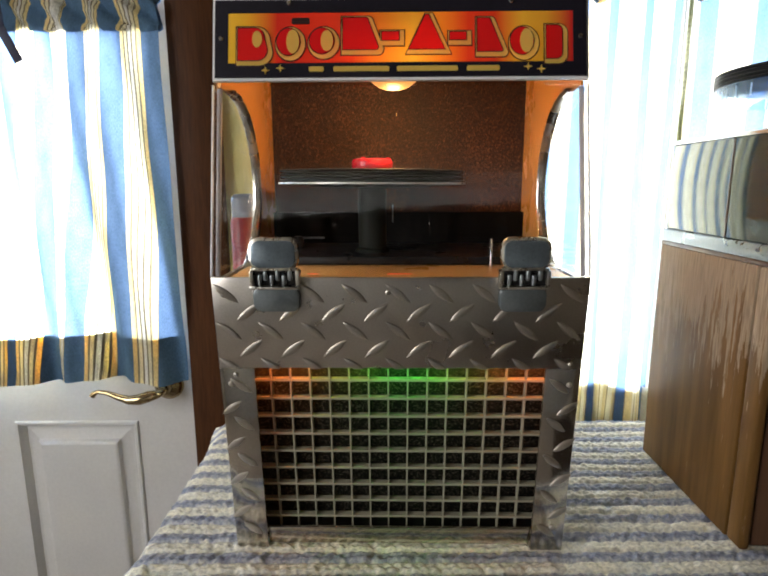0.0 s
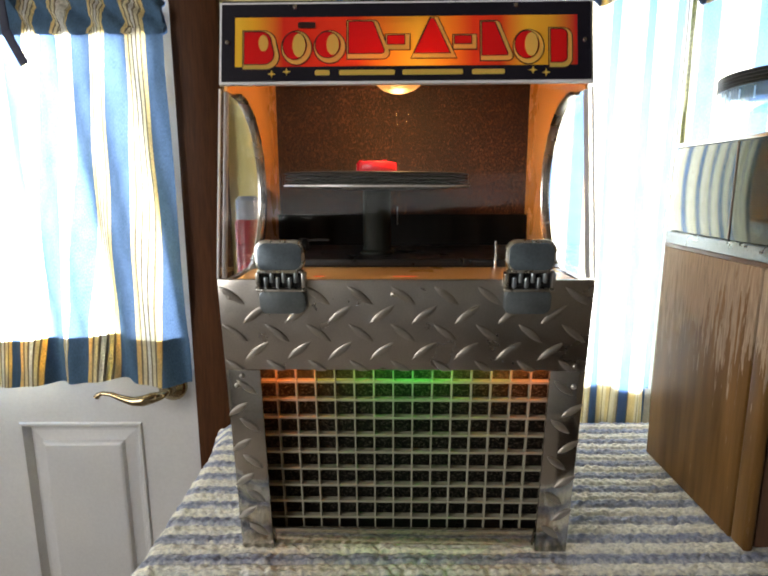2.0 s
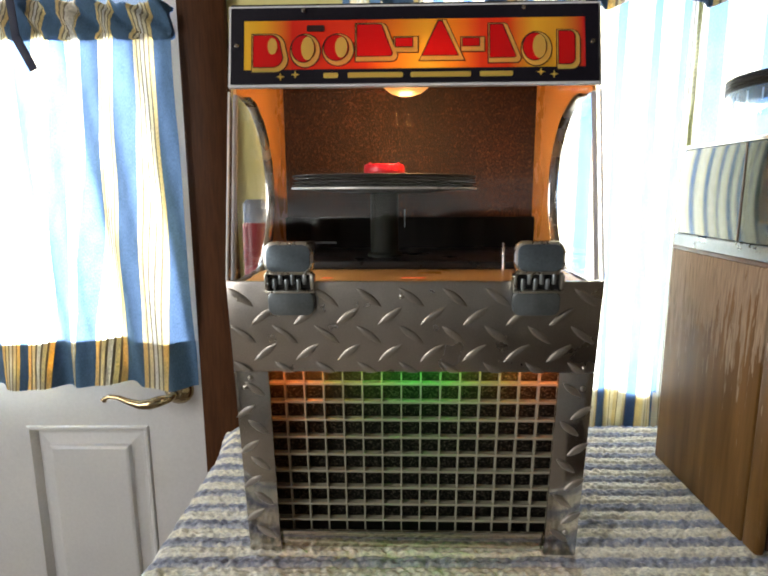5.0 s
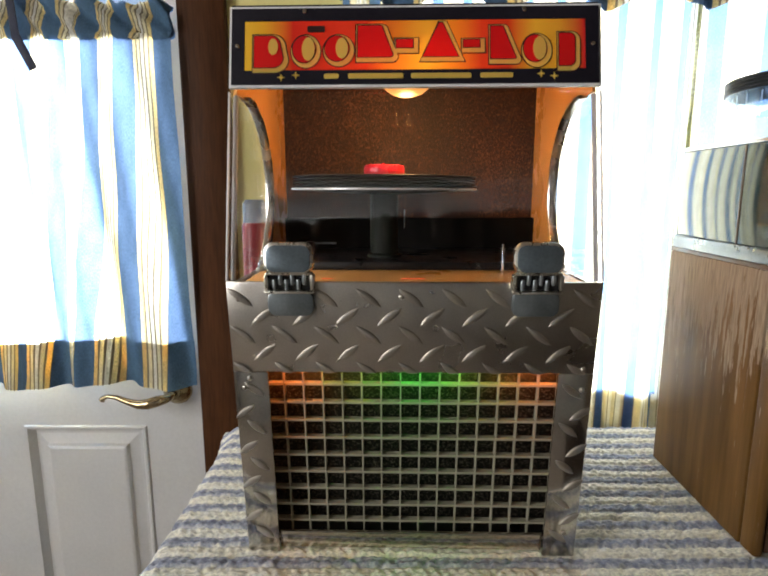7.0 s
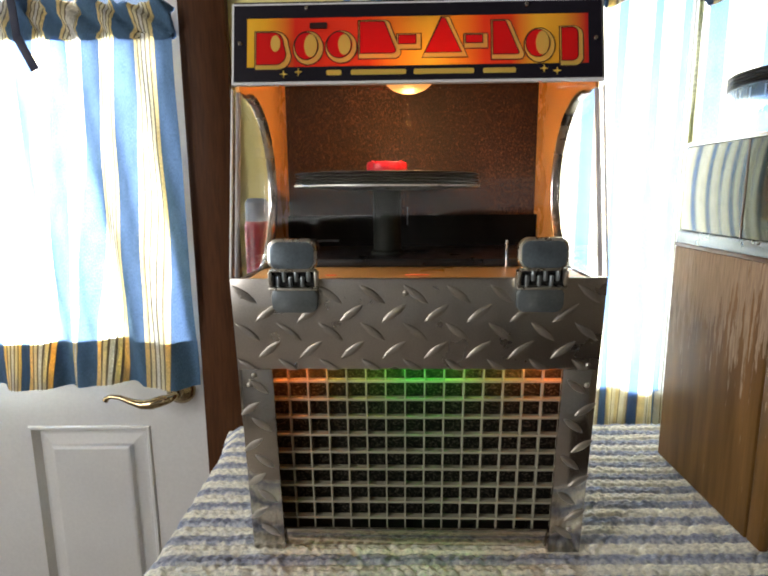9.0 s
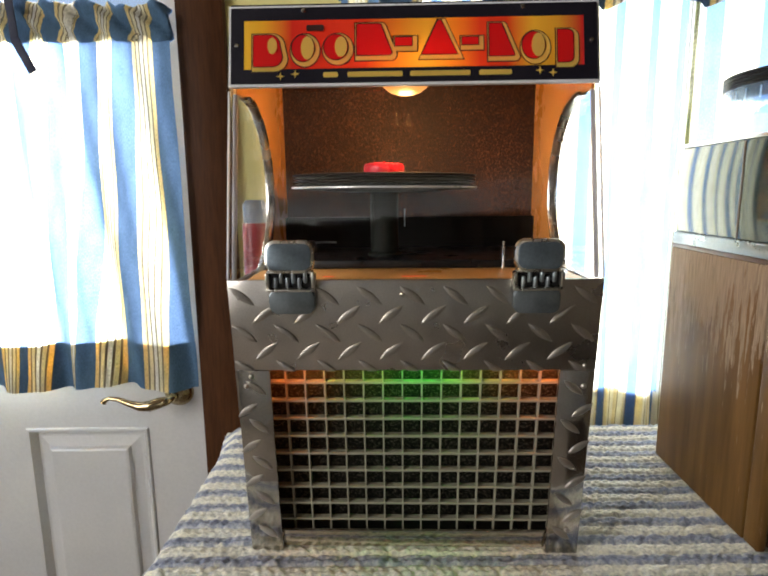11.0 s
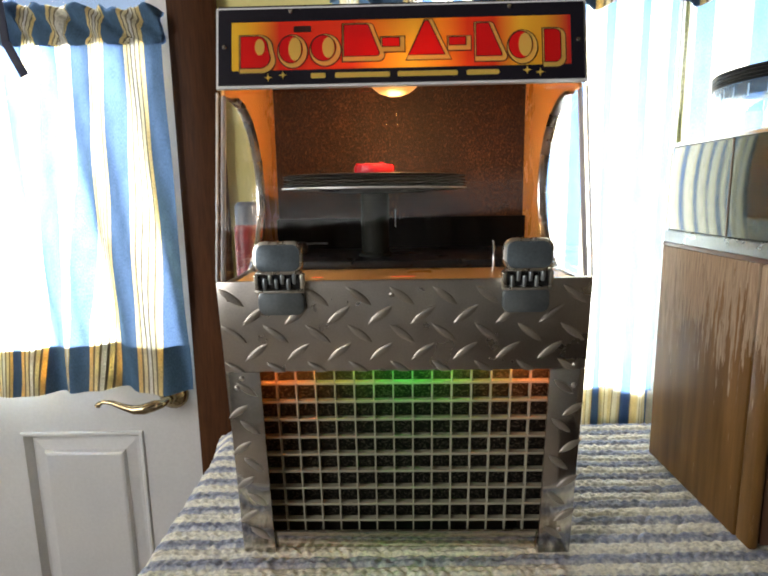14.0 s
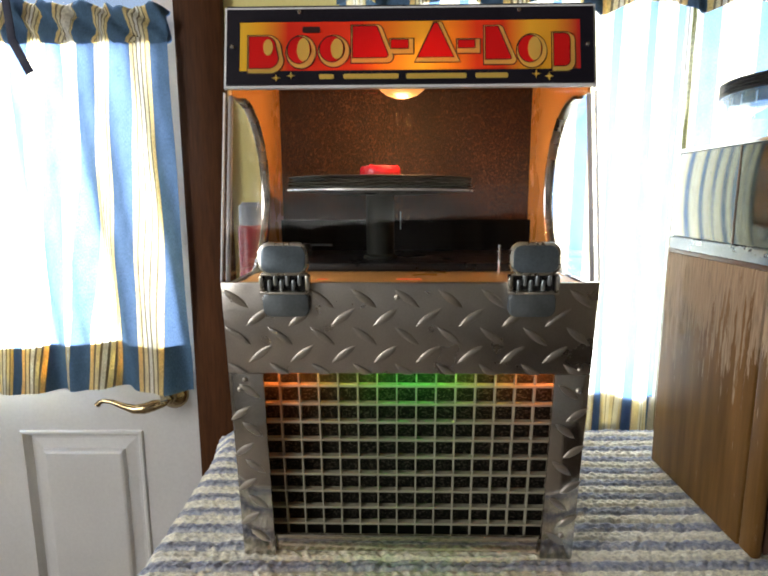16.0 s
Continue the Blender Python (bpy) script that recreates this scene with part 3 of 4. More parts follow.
def sheet(x0, x1, z0, z1, y, seed, amp, wave, full=1.25, nz=26, nx=220, u0=0.0, lean=0.0, scallop=0.006, tight=0.35, upto=1.0, frill=0.0, stripes=None):
    """Gathered cloth: x, z and y ranges; tight is how far the folds close up towards the top."""
    bm = bmesh.new()
    uv = bm.loops.layers.uv.new("UVMap")
    grid, us = [], []
    for j in range(nz + 1):
        v = upto * j / nz
        row = []
        for i in range(nx + 1):
            f = i / nx
            s = f * (x1 - x0)
            k = 1 - (1 - tight) * v ** 2
            drift = 0.010 * math.sin(seed + 3.1 * v + 5 * f)
            z = z0 + (z1 - z0) * v
            if v < 0.999:
                z += scallop * (1 - v) * math.sin(2 * math.pi * s / (wave * 1.9) + seed)
            z += frill * v * (noise.noise((s * 22, 1.0, seed)) + 0.5 * noise.noise((s * 60, 3.0, seed)))
            yy = y + fold(s + 0.35 * drift, seed, amp * k, wave * (0.92 + 0.08 * (1 - v))) + lean * (1 - v) + 0.4 * amp * (noise.noise((s * 30, v * 4, seed)))
            row.append(bm.verts.new((x0 + s + drift * (1 - v) * 0.4, yy, z)))
        grid.append(row)
    for j in range(nz):
        for i in range(nx):
            fc = bm.faces.new((grid[j][i], grid[j][i + 1], grid[j + 1][i + 1], grid[j + 1][i]))
            for lp, (a, b) in zip(fc.loops, ((i, j), (i + 1, j), (i + 1, j + 1), (i, j + 1))):
                s = a / nx * (x1 - x0)
                w = s * full + 0.5 * fold(s, seed + 1.3, amp, wave) + 0.012 * noise.noise((s * 7, 0.8 * upto * b / nz, seed))
                if stripes:
                    foot, head, phase, period = stripes
                    f = upto * b / nz if z1 - z0 > 0.2 else 1.0
                    w = period * float(np.interp(x0 + s, [p + (q - p) * f for p, q in zip(foot, head)], phase)) + 0.0022 * noise.noise((s * 9, 5 * f, seed))
                lp[uv].uv = (u0 + w, z0 + (z1 - z0) * upto * b / nz)
    return bm


def curtain(name, label, x0, x1, z0, z1, y, seed, amp, wave, u0=0.0, hem=0.075, full=1.2, scallop=0.006, layers=2, mat="curtain", stripes=None, gap=0.0035):
    c = thing(name, label, "curtain", group="striped curtains")
    part("panel", sheet(x0, x1, z0, z1, y, seed, amp, wave, full, u0=u0, scallop=scallop, stripes=stripes), mat, c, smooth=180)
    # turned-up hem: more layers of the same cloth
    for k in range(1, layers):
        part("hem", sheet(x0, x1, z0, z1, y + gap * k, seed, amp, wave, full, nz=6, u0=u0, scallop=scallop, upto=hem / (z1 - z0), stripes=stripes), mat, c, smooth=180)
    return c


# how the stripes of the door curtain crowd into its gathers: at the foot, at the head, and the count of stripes
FOOT = (-1.16, -0.700, -0.645, -0.622, -0.613, -0.579, -0.5410, -0.5405, -0.5375, -0.5370, -0.503, -0.460, -0.422, -0.378, -0.338)
HEAD = (-1.16, -0.640, -0.605, -0.580, -0.551, -0.528, -0.5050, -0.4930, -0.4800, -0.4760, -0.448, -0.427, -0.4007, -0.368, -0.336)
COUNT = (-6.0, -1.0, -0.47, 0.0, 0.53, 1.0, 1.53, 1.725, 1.78, 2.16, 2.53, 3.0, 3.53, 4.0, 4.45)
door_curtain = curtain("curtain", "blue, white and yellow striped curtain on the door", -1.15, -0.340, -0.014, 0.537, 0.468, 1.1, 0.013, 0.115, hem=0.078, scallop=0.0035, layers=4, gap=0.0007, stripes=(FOOT, HEAD, COUNT, 0.094))
for k in range(6):
    part("heading", sheet(-1.15, -0.342, 0.5285, 0.580, 0.464 + 0.0026 * k, 1.1 + 0.1 * k, 0.006, 0.055, 1.2, nz=8, scallop=0.001, tight=1.3, frill=0.020, stripes=(FOOT, HEAD, COUNT, 0.094)), "curtain", door_curtain, "gathered frill above the rod", smooth=180)
part("rod", bm_tube([(-1.17, 0.4765, 0.539), (-0.352, 0.4765, 0.539)], 0.0035, 12), "brass", door_curtain, "thin brass curtain rod")
curtain("curtain", "striped curtain panel glowing with daylight", -0.085, 0.432, -0.145, 0.64, 0.462, 2.4, 0.008, 0.075, u0=0.010, hem=0.125, full=2.3, layers=4, mat="daylit")
curtain("curtain", "striped curtain panel glowing with daylight", 0.418, 1.38, -0.145, 0.64, 0.452, 4.0, 0.009, 0.08, u0=0.062, hem=0.125, full=1.3, layers=4, mat="daylit")
edge = thing("curtain_edge", "folded yellow edge between two curtain panels", "curtain")
for k in range(3):
    part("selvedge", sheet(0.4235, 0.4280, -0.14, 0.64, 0.4440 - 0.0025 * k, 4.0, 0.0012, 0.03, 0.25, nx=10, u0=0.0,  scallop=0.002), "selvedge", edge, smooth=180)
val = thing("valance", "striped gathered valance above the window", "valance")
for k in range(2):
    part("panel", sheet(-0.09, 1.40, 0.570, 0.76, 0.436 + 0.004 * k, 0.6, 0.010, 0.075, 1.3, nz=10, u0=0.02, scallop=0.010, tight=0.8), "curtain", val, smooth=180)
rib = bmesh.new()
bm_box(0.0115, 0.003, 0.13, (0, 0, 0.055), 0.001, bm=rib)
merge(rib, bm_box(0.013, 0.003, 0.05, (0, 0, -0.02), 0.001), pose(0.004, -0.003, -0.01, 0, -22, 0))
solid("ribbon", rib, "navy", "dark navy ribbon hanging over the curtain heading", "ribbon", m=pose(-0.560, 0.446, 0.532, 0, -3, 0))

# drape added out of view, so the hood mirrors a dark uneven edge
drape = bmesh.new()
rows_ = []
for i in range(301):
    x = -1.2 + 2.4 * i / 300
    top = 1.182 + 0.050 * x + 0.020 * noise.noise((x * 5, 1.0, 5.0)) + 0.020 * noise.noise((x * 13, 4.0, 5.0)) + 0.008 * noise.noise((x * 34, 2.0, 5.0))
    rows_.append([drape.verts.new((x, YB + 0.095 + 0.018 * math.sin(x * 40) + 0.008 * math.sin(x * 91), z)) for z in (0.42, 0.8, top)])
for u, w in zip(rows_, rows_[1:]):
    for k in range(2):
        drape.faces.new((u[k], w[k], w[k + 1], u[k + 1]))
bm_box(2.3, 0.084, 0.03, (0, YB + 0.042, 1.045), bm=drape)
solid("drape", drape, "drape", "added dark drape with an uneven top, out of view on the far wall", "drape", smooth=180)

# unseen rug, added to darken what the plate's right side reflects
solid("rug", bm_box(0.94, 1.80, 0.012, (0.93, -1.22, FLOOR + 0.006), 0.004), "rug", "added dark brown woven rug on the carpet, out of view", "rug")

# ---- table and quilt ----
TX0, TX1, TY0, TY1 = -0.215, 0.85, -0.040, 0.280
table = thing("table", "wooden table under a striped quilt", "table")
part("tabletop", bm_box(TX1 - TX0, TY1 - TY0, 0.03, ((TX0 + TX1) / 2, (TY0 + TY1) / 2, -0.024), 0.004), "table", table)
for x in (TX0 + 0.05, TX1 - 0.05):
    for y in (TY0 + 0.05, TY1 - 0.05):
        part("leg", bm_box(0.055, 0.055, -0.039 - FLOOR, (x, y, (FLOOR - 0.039) / 2), 0.004), "table", table)


def quilt():
    """Puffy rows of stitched cloth over the table, hanging down all round."""
    step_x, step_y = 0.0019, 0.0014
    x0, x1, y0, y1, drop = TX0 - 0.007, TX1 + 0.007, TY0 - 0.007, TY1 + 0.007, 0.20
    xs = [x0 - drop * (1 - k / 12) for k in range(12)] + list(np.arange(x0, x1, step_x)) + [x1 + drop * k / 12 for k in range(1, 13)]
    ys = [y0 - drop * (1 - k / 12) for k in range(12)] + list(np.arange(y0, y1, step_y)) + [y1 + drop * k / 12 for k in range(1, 13)]
    verts, uvs = [], []
    for v in ys:
        for u in xs:
            # braided puffs: rows across, stitched in slanting pairs
            row = (v - 0.0165) / 0.0134 + 0.5 + 0.12 * noise.noise((u * 25, v * 8, 2.0))
            puff = abs(math.sin(math.pi * row)) ** 0.6
            slant = 1 if int(math.floor(row)) % 2 else -1
            tw = abs(math.sin(math.pi * (u / 0.0088 + slant * 0.9 * (row - math.floor(row)) + 0.35 * noise.noise((u * 20, row * 0.7, 1.0)))))
            h = -0.0046 + 0.0018 * puff + 0.0016 * puff * tw + 0.0014 * abs(math.sin(2 * math.pi * row)) + 0.0012 * noise.noise((u * 45, v * 60, 3.0)) + 0.0013 * noise.noise((u * 150, v * 260, 5.0)) + 0.0012 * noise.noise((u * 9, v * 9, 7.0))
            for diag in (u + 0.8 * v, u - 0.8 * v):
                off = (diag / 0.034) % 1.0
                h -= 0.0013 * math.exp(-((min(off, 1 - off) * 0.034) / 0.0016) ** 2)
            over = max(x0 - u, u - x1, y0 - v, v - y1, 0)
            x, y, z = min(max(u, x0), x1), min(max(v, y0), y1), h - over
            if over > 0:
                swing = 0.010 + 0.012 * math.sin(14 * (u + v)) + 0.02 * over
                x += (-swing if u < x0 else swing if u > x1 else 0)
                y += (-swing if v < y0 else swing if v > y1 else 0)
            else:
                edge = min(u - x0, x1 - u, y1 - v, v - y0)
                z -= 0.004 * max(0, 1 - edge / 0.012) ** 2
            verts.append((x, y, z))
            uvs.append((u, v))
    n = len(xs)
    faces = [(j * n + i, j * n + i + 1, (j + 1) * n + i + 1, (j + 1) * n + i) for j in range(len(ys) - 1) for i in range(n - 1)]
    q = thing("quilt", "blue and cream striped quilt spread over the table", "quilt")
    uvs = np.array(uvs, dtype=np.float32)
    flat = (uvs[:, 0] >= x0 - 1e-6) & (uvs[:, 0] <= x1 + 1e-6) & (uvs[:, 1] >= y0 - 1e-6) & (uvs[:, 1] <= y1 + 1e-6)
    for name, wanted in (("quilt_top", True), ("hanging_border", False)):
        me = bpy.data.meshes.new(name)
        me.from_pydata(verts, [], [f for f in faces if all(flat[k] for k in f) == wanted])
        lay = me.uv_layers.new(name="UVMap")
        idx = np.empty(len(me.loops), dtype=np.int32)
        me.loops.foreach_get("vertex_index", idx)
        lay.data.foreach_set("uv", uvs[idx].ravel())
        bm = bmesh.new()
        bm.from_mesh(me)
        bmesh.ops.delete(bm, geom=[v for v in bm.verts if not v.link_faces], context="VERTS")
        bpy.data.meshes.remove(me)
        part(name, bm, "quilt", q, smooth=180)


quilt()

# ---- the jukebox ----
JW = 0.1395
JUKE = pose(-0.0010, 0, 0, 0, 0, -1.2)
juke = thing("jukebox", "tabletop jukebox with tread-plate front and clear hood", "jukebox", m=JUKE)
BASE = pose(0, 0.026, 0.0, 6.18)
LEAN = math.degrees(math.atan(0.2175))
HOOD = pose(0, 0.0, 0.2405, -LEAN)


def lug(bm, x, z, ang, length=0.0236, wide=0.0058, high=0.0016):
    """One raised lens of the tread pattern: pointed ends, two slopes that meet in a narrow crest."""
    c, s = math.cos(radians(ang)), math.sin(radians(ang))

    def put(a, b, h):
        return bm.verts.new((x + a * c - b * s, -h, z + a * s + b * c))

    rows = []
    for k in range(9):
        f = -1 + k / 4
        w, h = 0.5 * wide * (1 - f * f) + 0.0002, high * (1 - f ** 4) + 0.0001
        a = 0.5 * length * f
        rows.append([put(a, w, -0.0002), put(a, 0.80 * w, 0.72 * h), put(a, 0.36 * w, h), put(a, -0.36 * w, h), put(a, -0.80 * w, 0.72 * h), put(a, -w, -0.0002)])
    for u, w in zip(rows, rows[1:]):
        for k in range(5):
            bm.faces.new((u[k], w[k], w[k + 1], u[k + 1]))


def tread(x0, x1, z0, z1):
    """Lugs of the tread pattern that lie within a field: slanting rows, or one zigzag column on a narrow strip."""
    bm = bmesh.new()
    if x1 - x0 < 0.1:
        out, inn = (x0 + 0.0072, x0 + 0.0155) if x0 < 0 else (x1 - 0.0072, x1 - 0.0155)
        for k in range(6):
            for x, z, a in ((out, 0.1668 - 0.0327 * k, 36), (inn, 0.1535 - 0.0337 * k, -38)):
                if z0 + 0.006 < z < z1 - 0.004:
                    lug(bm, x, z, a, 0.0198)
    else:
        px, pz = 0.0321, 0.0297
        for j in range(-1, 3):
            for i in range(-6, 6):
                for dx, dz, a in ((0, 0, 38), (0.5, 0.5, -38)):
                    x, z = (i + dx) * px + 0.0149, (j + dz) * pz + 0.1845
                    if x0 + 0.005 < x < x1 - 0.005 and z0 - 0.002 < z < z1 - 0.003:
                        lug(bm, x, z, a)
        bmesh.ops.bisect_plane(bm, geom=bm.verts[:] + bm.edges[:] + bm.faces[:], plane_co=(0, 0, z0), plane_no=(0, 0, -1), clear_outer=True)
    bmesh.ops.recalc_face_normals(bm, faces=bm.faces[:])
    return bm


def front_plate(x0, x1, z0, z1, lab, mat="plate"):
    p = part("front_plate", bm_box(x1 - x0, 0.003, z1 - z0, ((x0 + x1) / 2, 0.0015, (z0 + z1) / 2), 0.0006), mat, juke, lab, m=BASE)
    part("tread_pattern", tread(x0, x1, z0, z1), "lug", p, smooth=22)
    return p


OPEN = 0.1125
upper = front_plate(-JW, JW, 0.1685, 0.2412, "grey tread-plate steel")
left_strip = front_plate(-JW, -OPEN, -0.0020, 0.1682, "polished tread-plate steel", "strip_plate")
right_strip = front_plate(OPEN, JW, -0.0020, 0.1682, "polished tread-plate steel", "strip_plate")
lower = part("bottom_plate", bm_box(2 * OPEN - 0.0004, 0.003, 0.0160, (0, 0.0050, 0.0088), 0.0005), "strip_plate", juke, "smooth bright steel strip", m=BASE)
for x, z in ((-0.131, 0.228), (0.131, 0.228), (-0.131, 0.172), (0.131, 0.172), (-0.0085, 0.230), (-0.129, 0.022), (0.129, 0.022), (-0.1315, 0.155), (0.1315, 0.155), (-0.127, 0.163)):
    part("rivet", bm_lathe([(0, 0.0016), (0.0012, 0.0014), (0.0021, 0.0006), (0.0023, 0), (0, 0)], 14), "lug", juke, m=BASE @ pose(x, -0.0001, z, 90))
for x in (-0.124, 0.124):
    for y in (0.034, 0.215):
        part("foot", bm_lathe([(0, 0.008), (0.0085, 0.008), (0.0095, 0.002), (0.009, 0), (0, 0)], 20), "rubber", juke, "black rubber foot", m=pose(x, y + 0.008, -0.0030))
# carcass behind the front
for sgn in (-1, 1):
    part("side_panel", bm_prism([(0.030, 0.006), (0.238, 0.006), (0.238, 0.2365), (0.0045, 0.2365)], 0.004, axis="x"), "plate", juke, m=pose(sgn * (JW - 0.002) - 0.002, 0, 0), smooth=0)
part("back_panel", bm_box(2 * JW - 0.01, 0.006, 0.23, (0, 0.234, 0.121)), "black", juke)
part("bottom_panel", bm_box(2 * JW - 0.01, 0.19, 0.004, (0, 0.135, 0.009)), "black", juke)
part("speaker_cloth", bm_box(2 * JW - 0.012, 0.004, 0.168, (0, 0.0320, 0.0880)), "speaker", juke, "black speaker cloth", m=BASE)
# louvre grille: upright and level blades, open between
PITCH = 0.0158
for k in range(-8, 8):
    x = (k + 0.5) * PITCH - 0.0009
    part("blade", bm_box(0.0012, 0.0050, 0.170, (x, 0.0155, 0.088)), "grille", juke, m=BASE, smooth=0)
for k in range(11):
    z = 0.0048 + k * 0.01631
    if z < 0.175:
        part("blade", bm_box(2 * JW - 0.014, 0.0054, 0.0018, (0, 0.0155, z)), "grille", juke, m=BASE, smooth=0)
# coloured lamps tucked behind the upper plate
for x, w, watts, col in ((-0.094, 0.046, 0.018, (1.0, 0.23, 0.04)), (-0.050, 0.058, 0.009, (0.62, 0.62, 0.08)), (0.004, 0.082, 0.020, (0.08, 1.0, 0.07)), (0.058, 0.058, 0.009, (0.62, 0.62, 0.08)), (0.098, 0.046, 0.018, (1.0, 0.23, 0.04))):
    gl = area("grille_lamp", JUKE @ BASE @ Vector((x, 0.0070, 0.1735)), JUKE @ BASE @ Vector((x, 0.0200, 0.138)), w, 0.005, 0.58 * watts, col)
    gl.data.spread = radians(84)
    gl = area("grille_lamp", JUKE @ BASE @ Vector((x, 0.0215, 0.1730)), JUKE @ BASE @ Vector((x, 0.0300, 0.165)), w, 0.005, 3.3 * watts, col)
    gl.data.spread = radians(100)

# clear hood and what it covers
HW = 0.1385
sheet_front = part("hood_front", bm_box(2 * HW, 0.003, 0.142, (0, 0.0015, 0.071), 0.0003), "acrylic", juke, "clear acrylic sheet", m=HOOD, smooth=0)
sheet_front.visible_shadow = False
for sgn in (-1, 1):
    s = part("hood_side", bm_prism([(0.004, 0.2412), (0.236, 0.2412), (0.236, 0.44), (0.0475, 0.44)], 0.0018, axis="x"), "acrylic", juke, "clear acrylic sheet", m=pose(sgn * 0.1388 - 0.0009, 0, 0), smooth=0)
    s.visible_shadow = False
    part("hood_edge", bm_box(0.0014, 0.0026, 0.142, (sgn * (HW - 0.0002), -0.0006, 0.071), 0.0004), "acrylic_edge", juke, "bright cut acrylic edge", m=HOOD)
    part("hood_corner", bm_box(0.0034, 0.0026, 0.141, (sgn * 0.1350, 0.0046, 0.0710), 0.0006), "acrylic_joint", juke, "grey glued acrylic corner", m=HOOD)


def side_wall(sgn):
    """Painted side with a half-round opening towards the front, edged in chrome."""
    cy, cz, r = 0.0570, 0.3057, 0.0736
    arc = [(cy + r * math.cos(radians(a)), cz + r * math.sin(radians(a))) for a in range(90, -91, -6)]
    outline = [(0.0385, cz + r), *arc, (0.012, cz - r), (0.010, 0.2280), (0.2365, 0.2280), (0.2365, 0.4415), (0.050, 0.4415)]
    x = sgn * 0.1366
    part("side_wall", bm_prism(outline, 0.0024, axis="x"), "orange", juke, "orange painted side", m=pose(x - 0.0012, 0, 0), smooth=0)
    bm = bmesh.new()
    rows = []
    for a in range(90, -91, -4):
        c, s = math.cos(radians(a)), math.sin(radians(a))
        rows.append([bm.verts.new((sgn * dx, cy + (r - dr) * c, cz + (r - dr) * s)) for dx, dr in ((-0.0066, -0.0010), (-0.0066, 0.0006), (-0.0050, 0.0018), (0.0004, 0.0018), (0.0014, 0.0010), (0.0014, -0.0010))])
    for u, w in zip(rows, rows[1:]):
        for k in range(6):
            bm.faces.new((u[k], u[(k + 1) % 6], w[(k + 1) % 6], w[k]))
    bmesh.ops.recalc_face_normals(bm, faces=bm.faces[:])
    part("edge_trim", bm, "trim_steel", juke, "chrome edging strip", m=pose(x, 0, 0), smooth=40)


side_wall(-1)
side_wall(1)
part("rear_cloth", bm_box(0.2706, 0.004, 0.206, (0, 0.2170, 0.3395)), "backcloth", juke, "brown cloth shot with copper thread", smooth=0)
part("rear_board", bm_box(0.2700, 0.004, 0.206, (0, 0.2235, 0.3395)), "black", juke, smooth=0)
part("roof", bm_box(0.2785, 0.187, 0.004, (0, 0.1425, 0.4445), 0.001), "black", juke)
part("deck", bm_box(0.2645, 0.208, 0.004, (0, 0.1110, 0.2345), 0.0005), "orange", juke, "orange painted deck")
part("plinth", bm_box(0.262, 0.116, 0.0075, (0, 0.1410, 0.2405), 0.002), "black", juke, "black turntable plinth")

# low black strip along the rear cloth's foot, for the shade below the records
part("rear_shade_strip", bm_box(0.2700, 0.012, 0.0400, (0, 0.2075, 0.2568)), "shade_black", juke, "low black strip standing in for shade behind the turntable")
part("spindle_pin", bm_tube([(0, 0, 0), (0, 0, 0.017)], 0.0006, 8), "pewter", juke, "thin metal pin", m=pose(-0.0053, 0.13, 0.2710))

# turntable column
SX, SY = -0.0245, 0.1240
TILT = pose(SX, SY, 0.3078, -0.3, 0.3, 0)
part("column", bm_lathe([(0, 0), (0.016, 0), (0.016, 0.003), (0.0132, 0.005), (0.0132, 0.063), (0, 0.063)], 40), "column", juke, "dark turntable column", m=pose(SX, SY, 0.2438))
part("pin", bm_tube([(0, 0, 0), (0, 0, 0.025)], 0.0013, 10), "chrome", juke, "thin metal pin", m=pose(0.0785, 0.07, 0.2365))
part("tonearm", bm_tube([(0, 0, 0), (0.012, 0.002, 0.0005), (0.024, 0.004, 0.0)], 0.0011, 10), "pewter", juke, "slim grey tonearm", m=pose(-0.098, 0.150, 0.254))
part("tonearm_post", bm_lathe([(0, 0), (0.006, 0), (0.006, 0.008), (0.004, 0.012), (0, 0.012)], 20), "black", juke, m=pose(-0.1, 0.150, 0.2440))
platter = part("platter", bm_lathe([(0, -0.004), (0.030, -0.004), (0.0840, -0.0012), (0.0850, -0.0009), (0.0850, 0.0008), (0, 0.0009)], 96), "black", juke, "black platter with a pale rim", m=TILT)
part("platter_rim", bm_lathe([(0.0851, -0.0011), (0.0860, -0.0010), (0.0860, 0.0005), (0.0851, 0.0006), (0.0851, -0.0011)], 96), "rim", platter, "thin pale rim")
stack = thing("record_stack", "stack of black seven-inch records with a red adaptor", "records", m=JUKE @ TILT @ pose(0, 0, 0.0011))
for k in range(4):
    r = 0.0850 - 0.0004 * ((k * 7) % 3)
    ob = part("vinyl_record", bm_lathe([(0, 0), (0.048, 0), (0.050, 0.0004), (r - 0.003, 0.0004), (r, 0.0009), (r, 0.0014), (r - 0.003, 0.0019), (0.050, 0.0019), (0.048, 0.0024), (0, 0.0024)], 96), "vinyl", stack, m=pose(0.0003 * math.sin(5 * k), 0.0003 * math.cos(4 * k), 0.0002 + 0.0027 * k))
cap = bm_lathe([(0, 0), (0.0184, 0), (0.0190, 0.001), (0.0190, 0.0078), (0.0178, 0.0098), (0.0125, 0.0106), (0.0120, 0.0086), (0.004, 0.0086), (0, 0.0086)], 48)
for k in range(3):
    a = 2 * math.pi * k / 3
    bm_box(0.004, 0.0022, 0.0012, (0.0150 * math.cos(a), 0.0150 * math.sin(a), 0.0107), 0.0003, bm=cap)
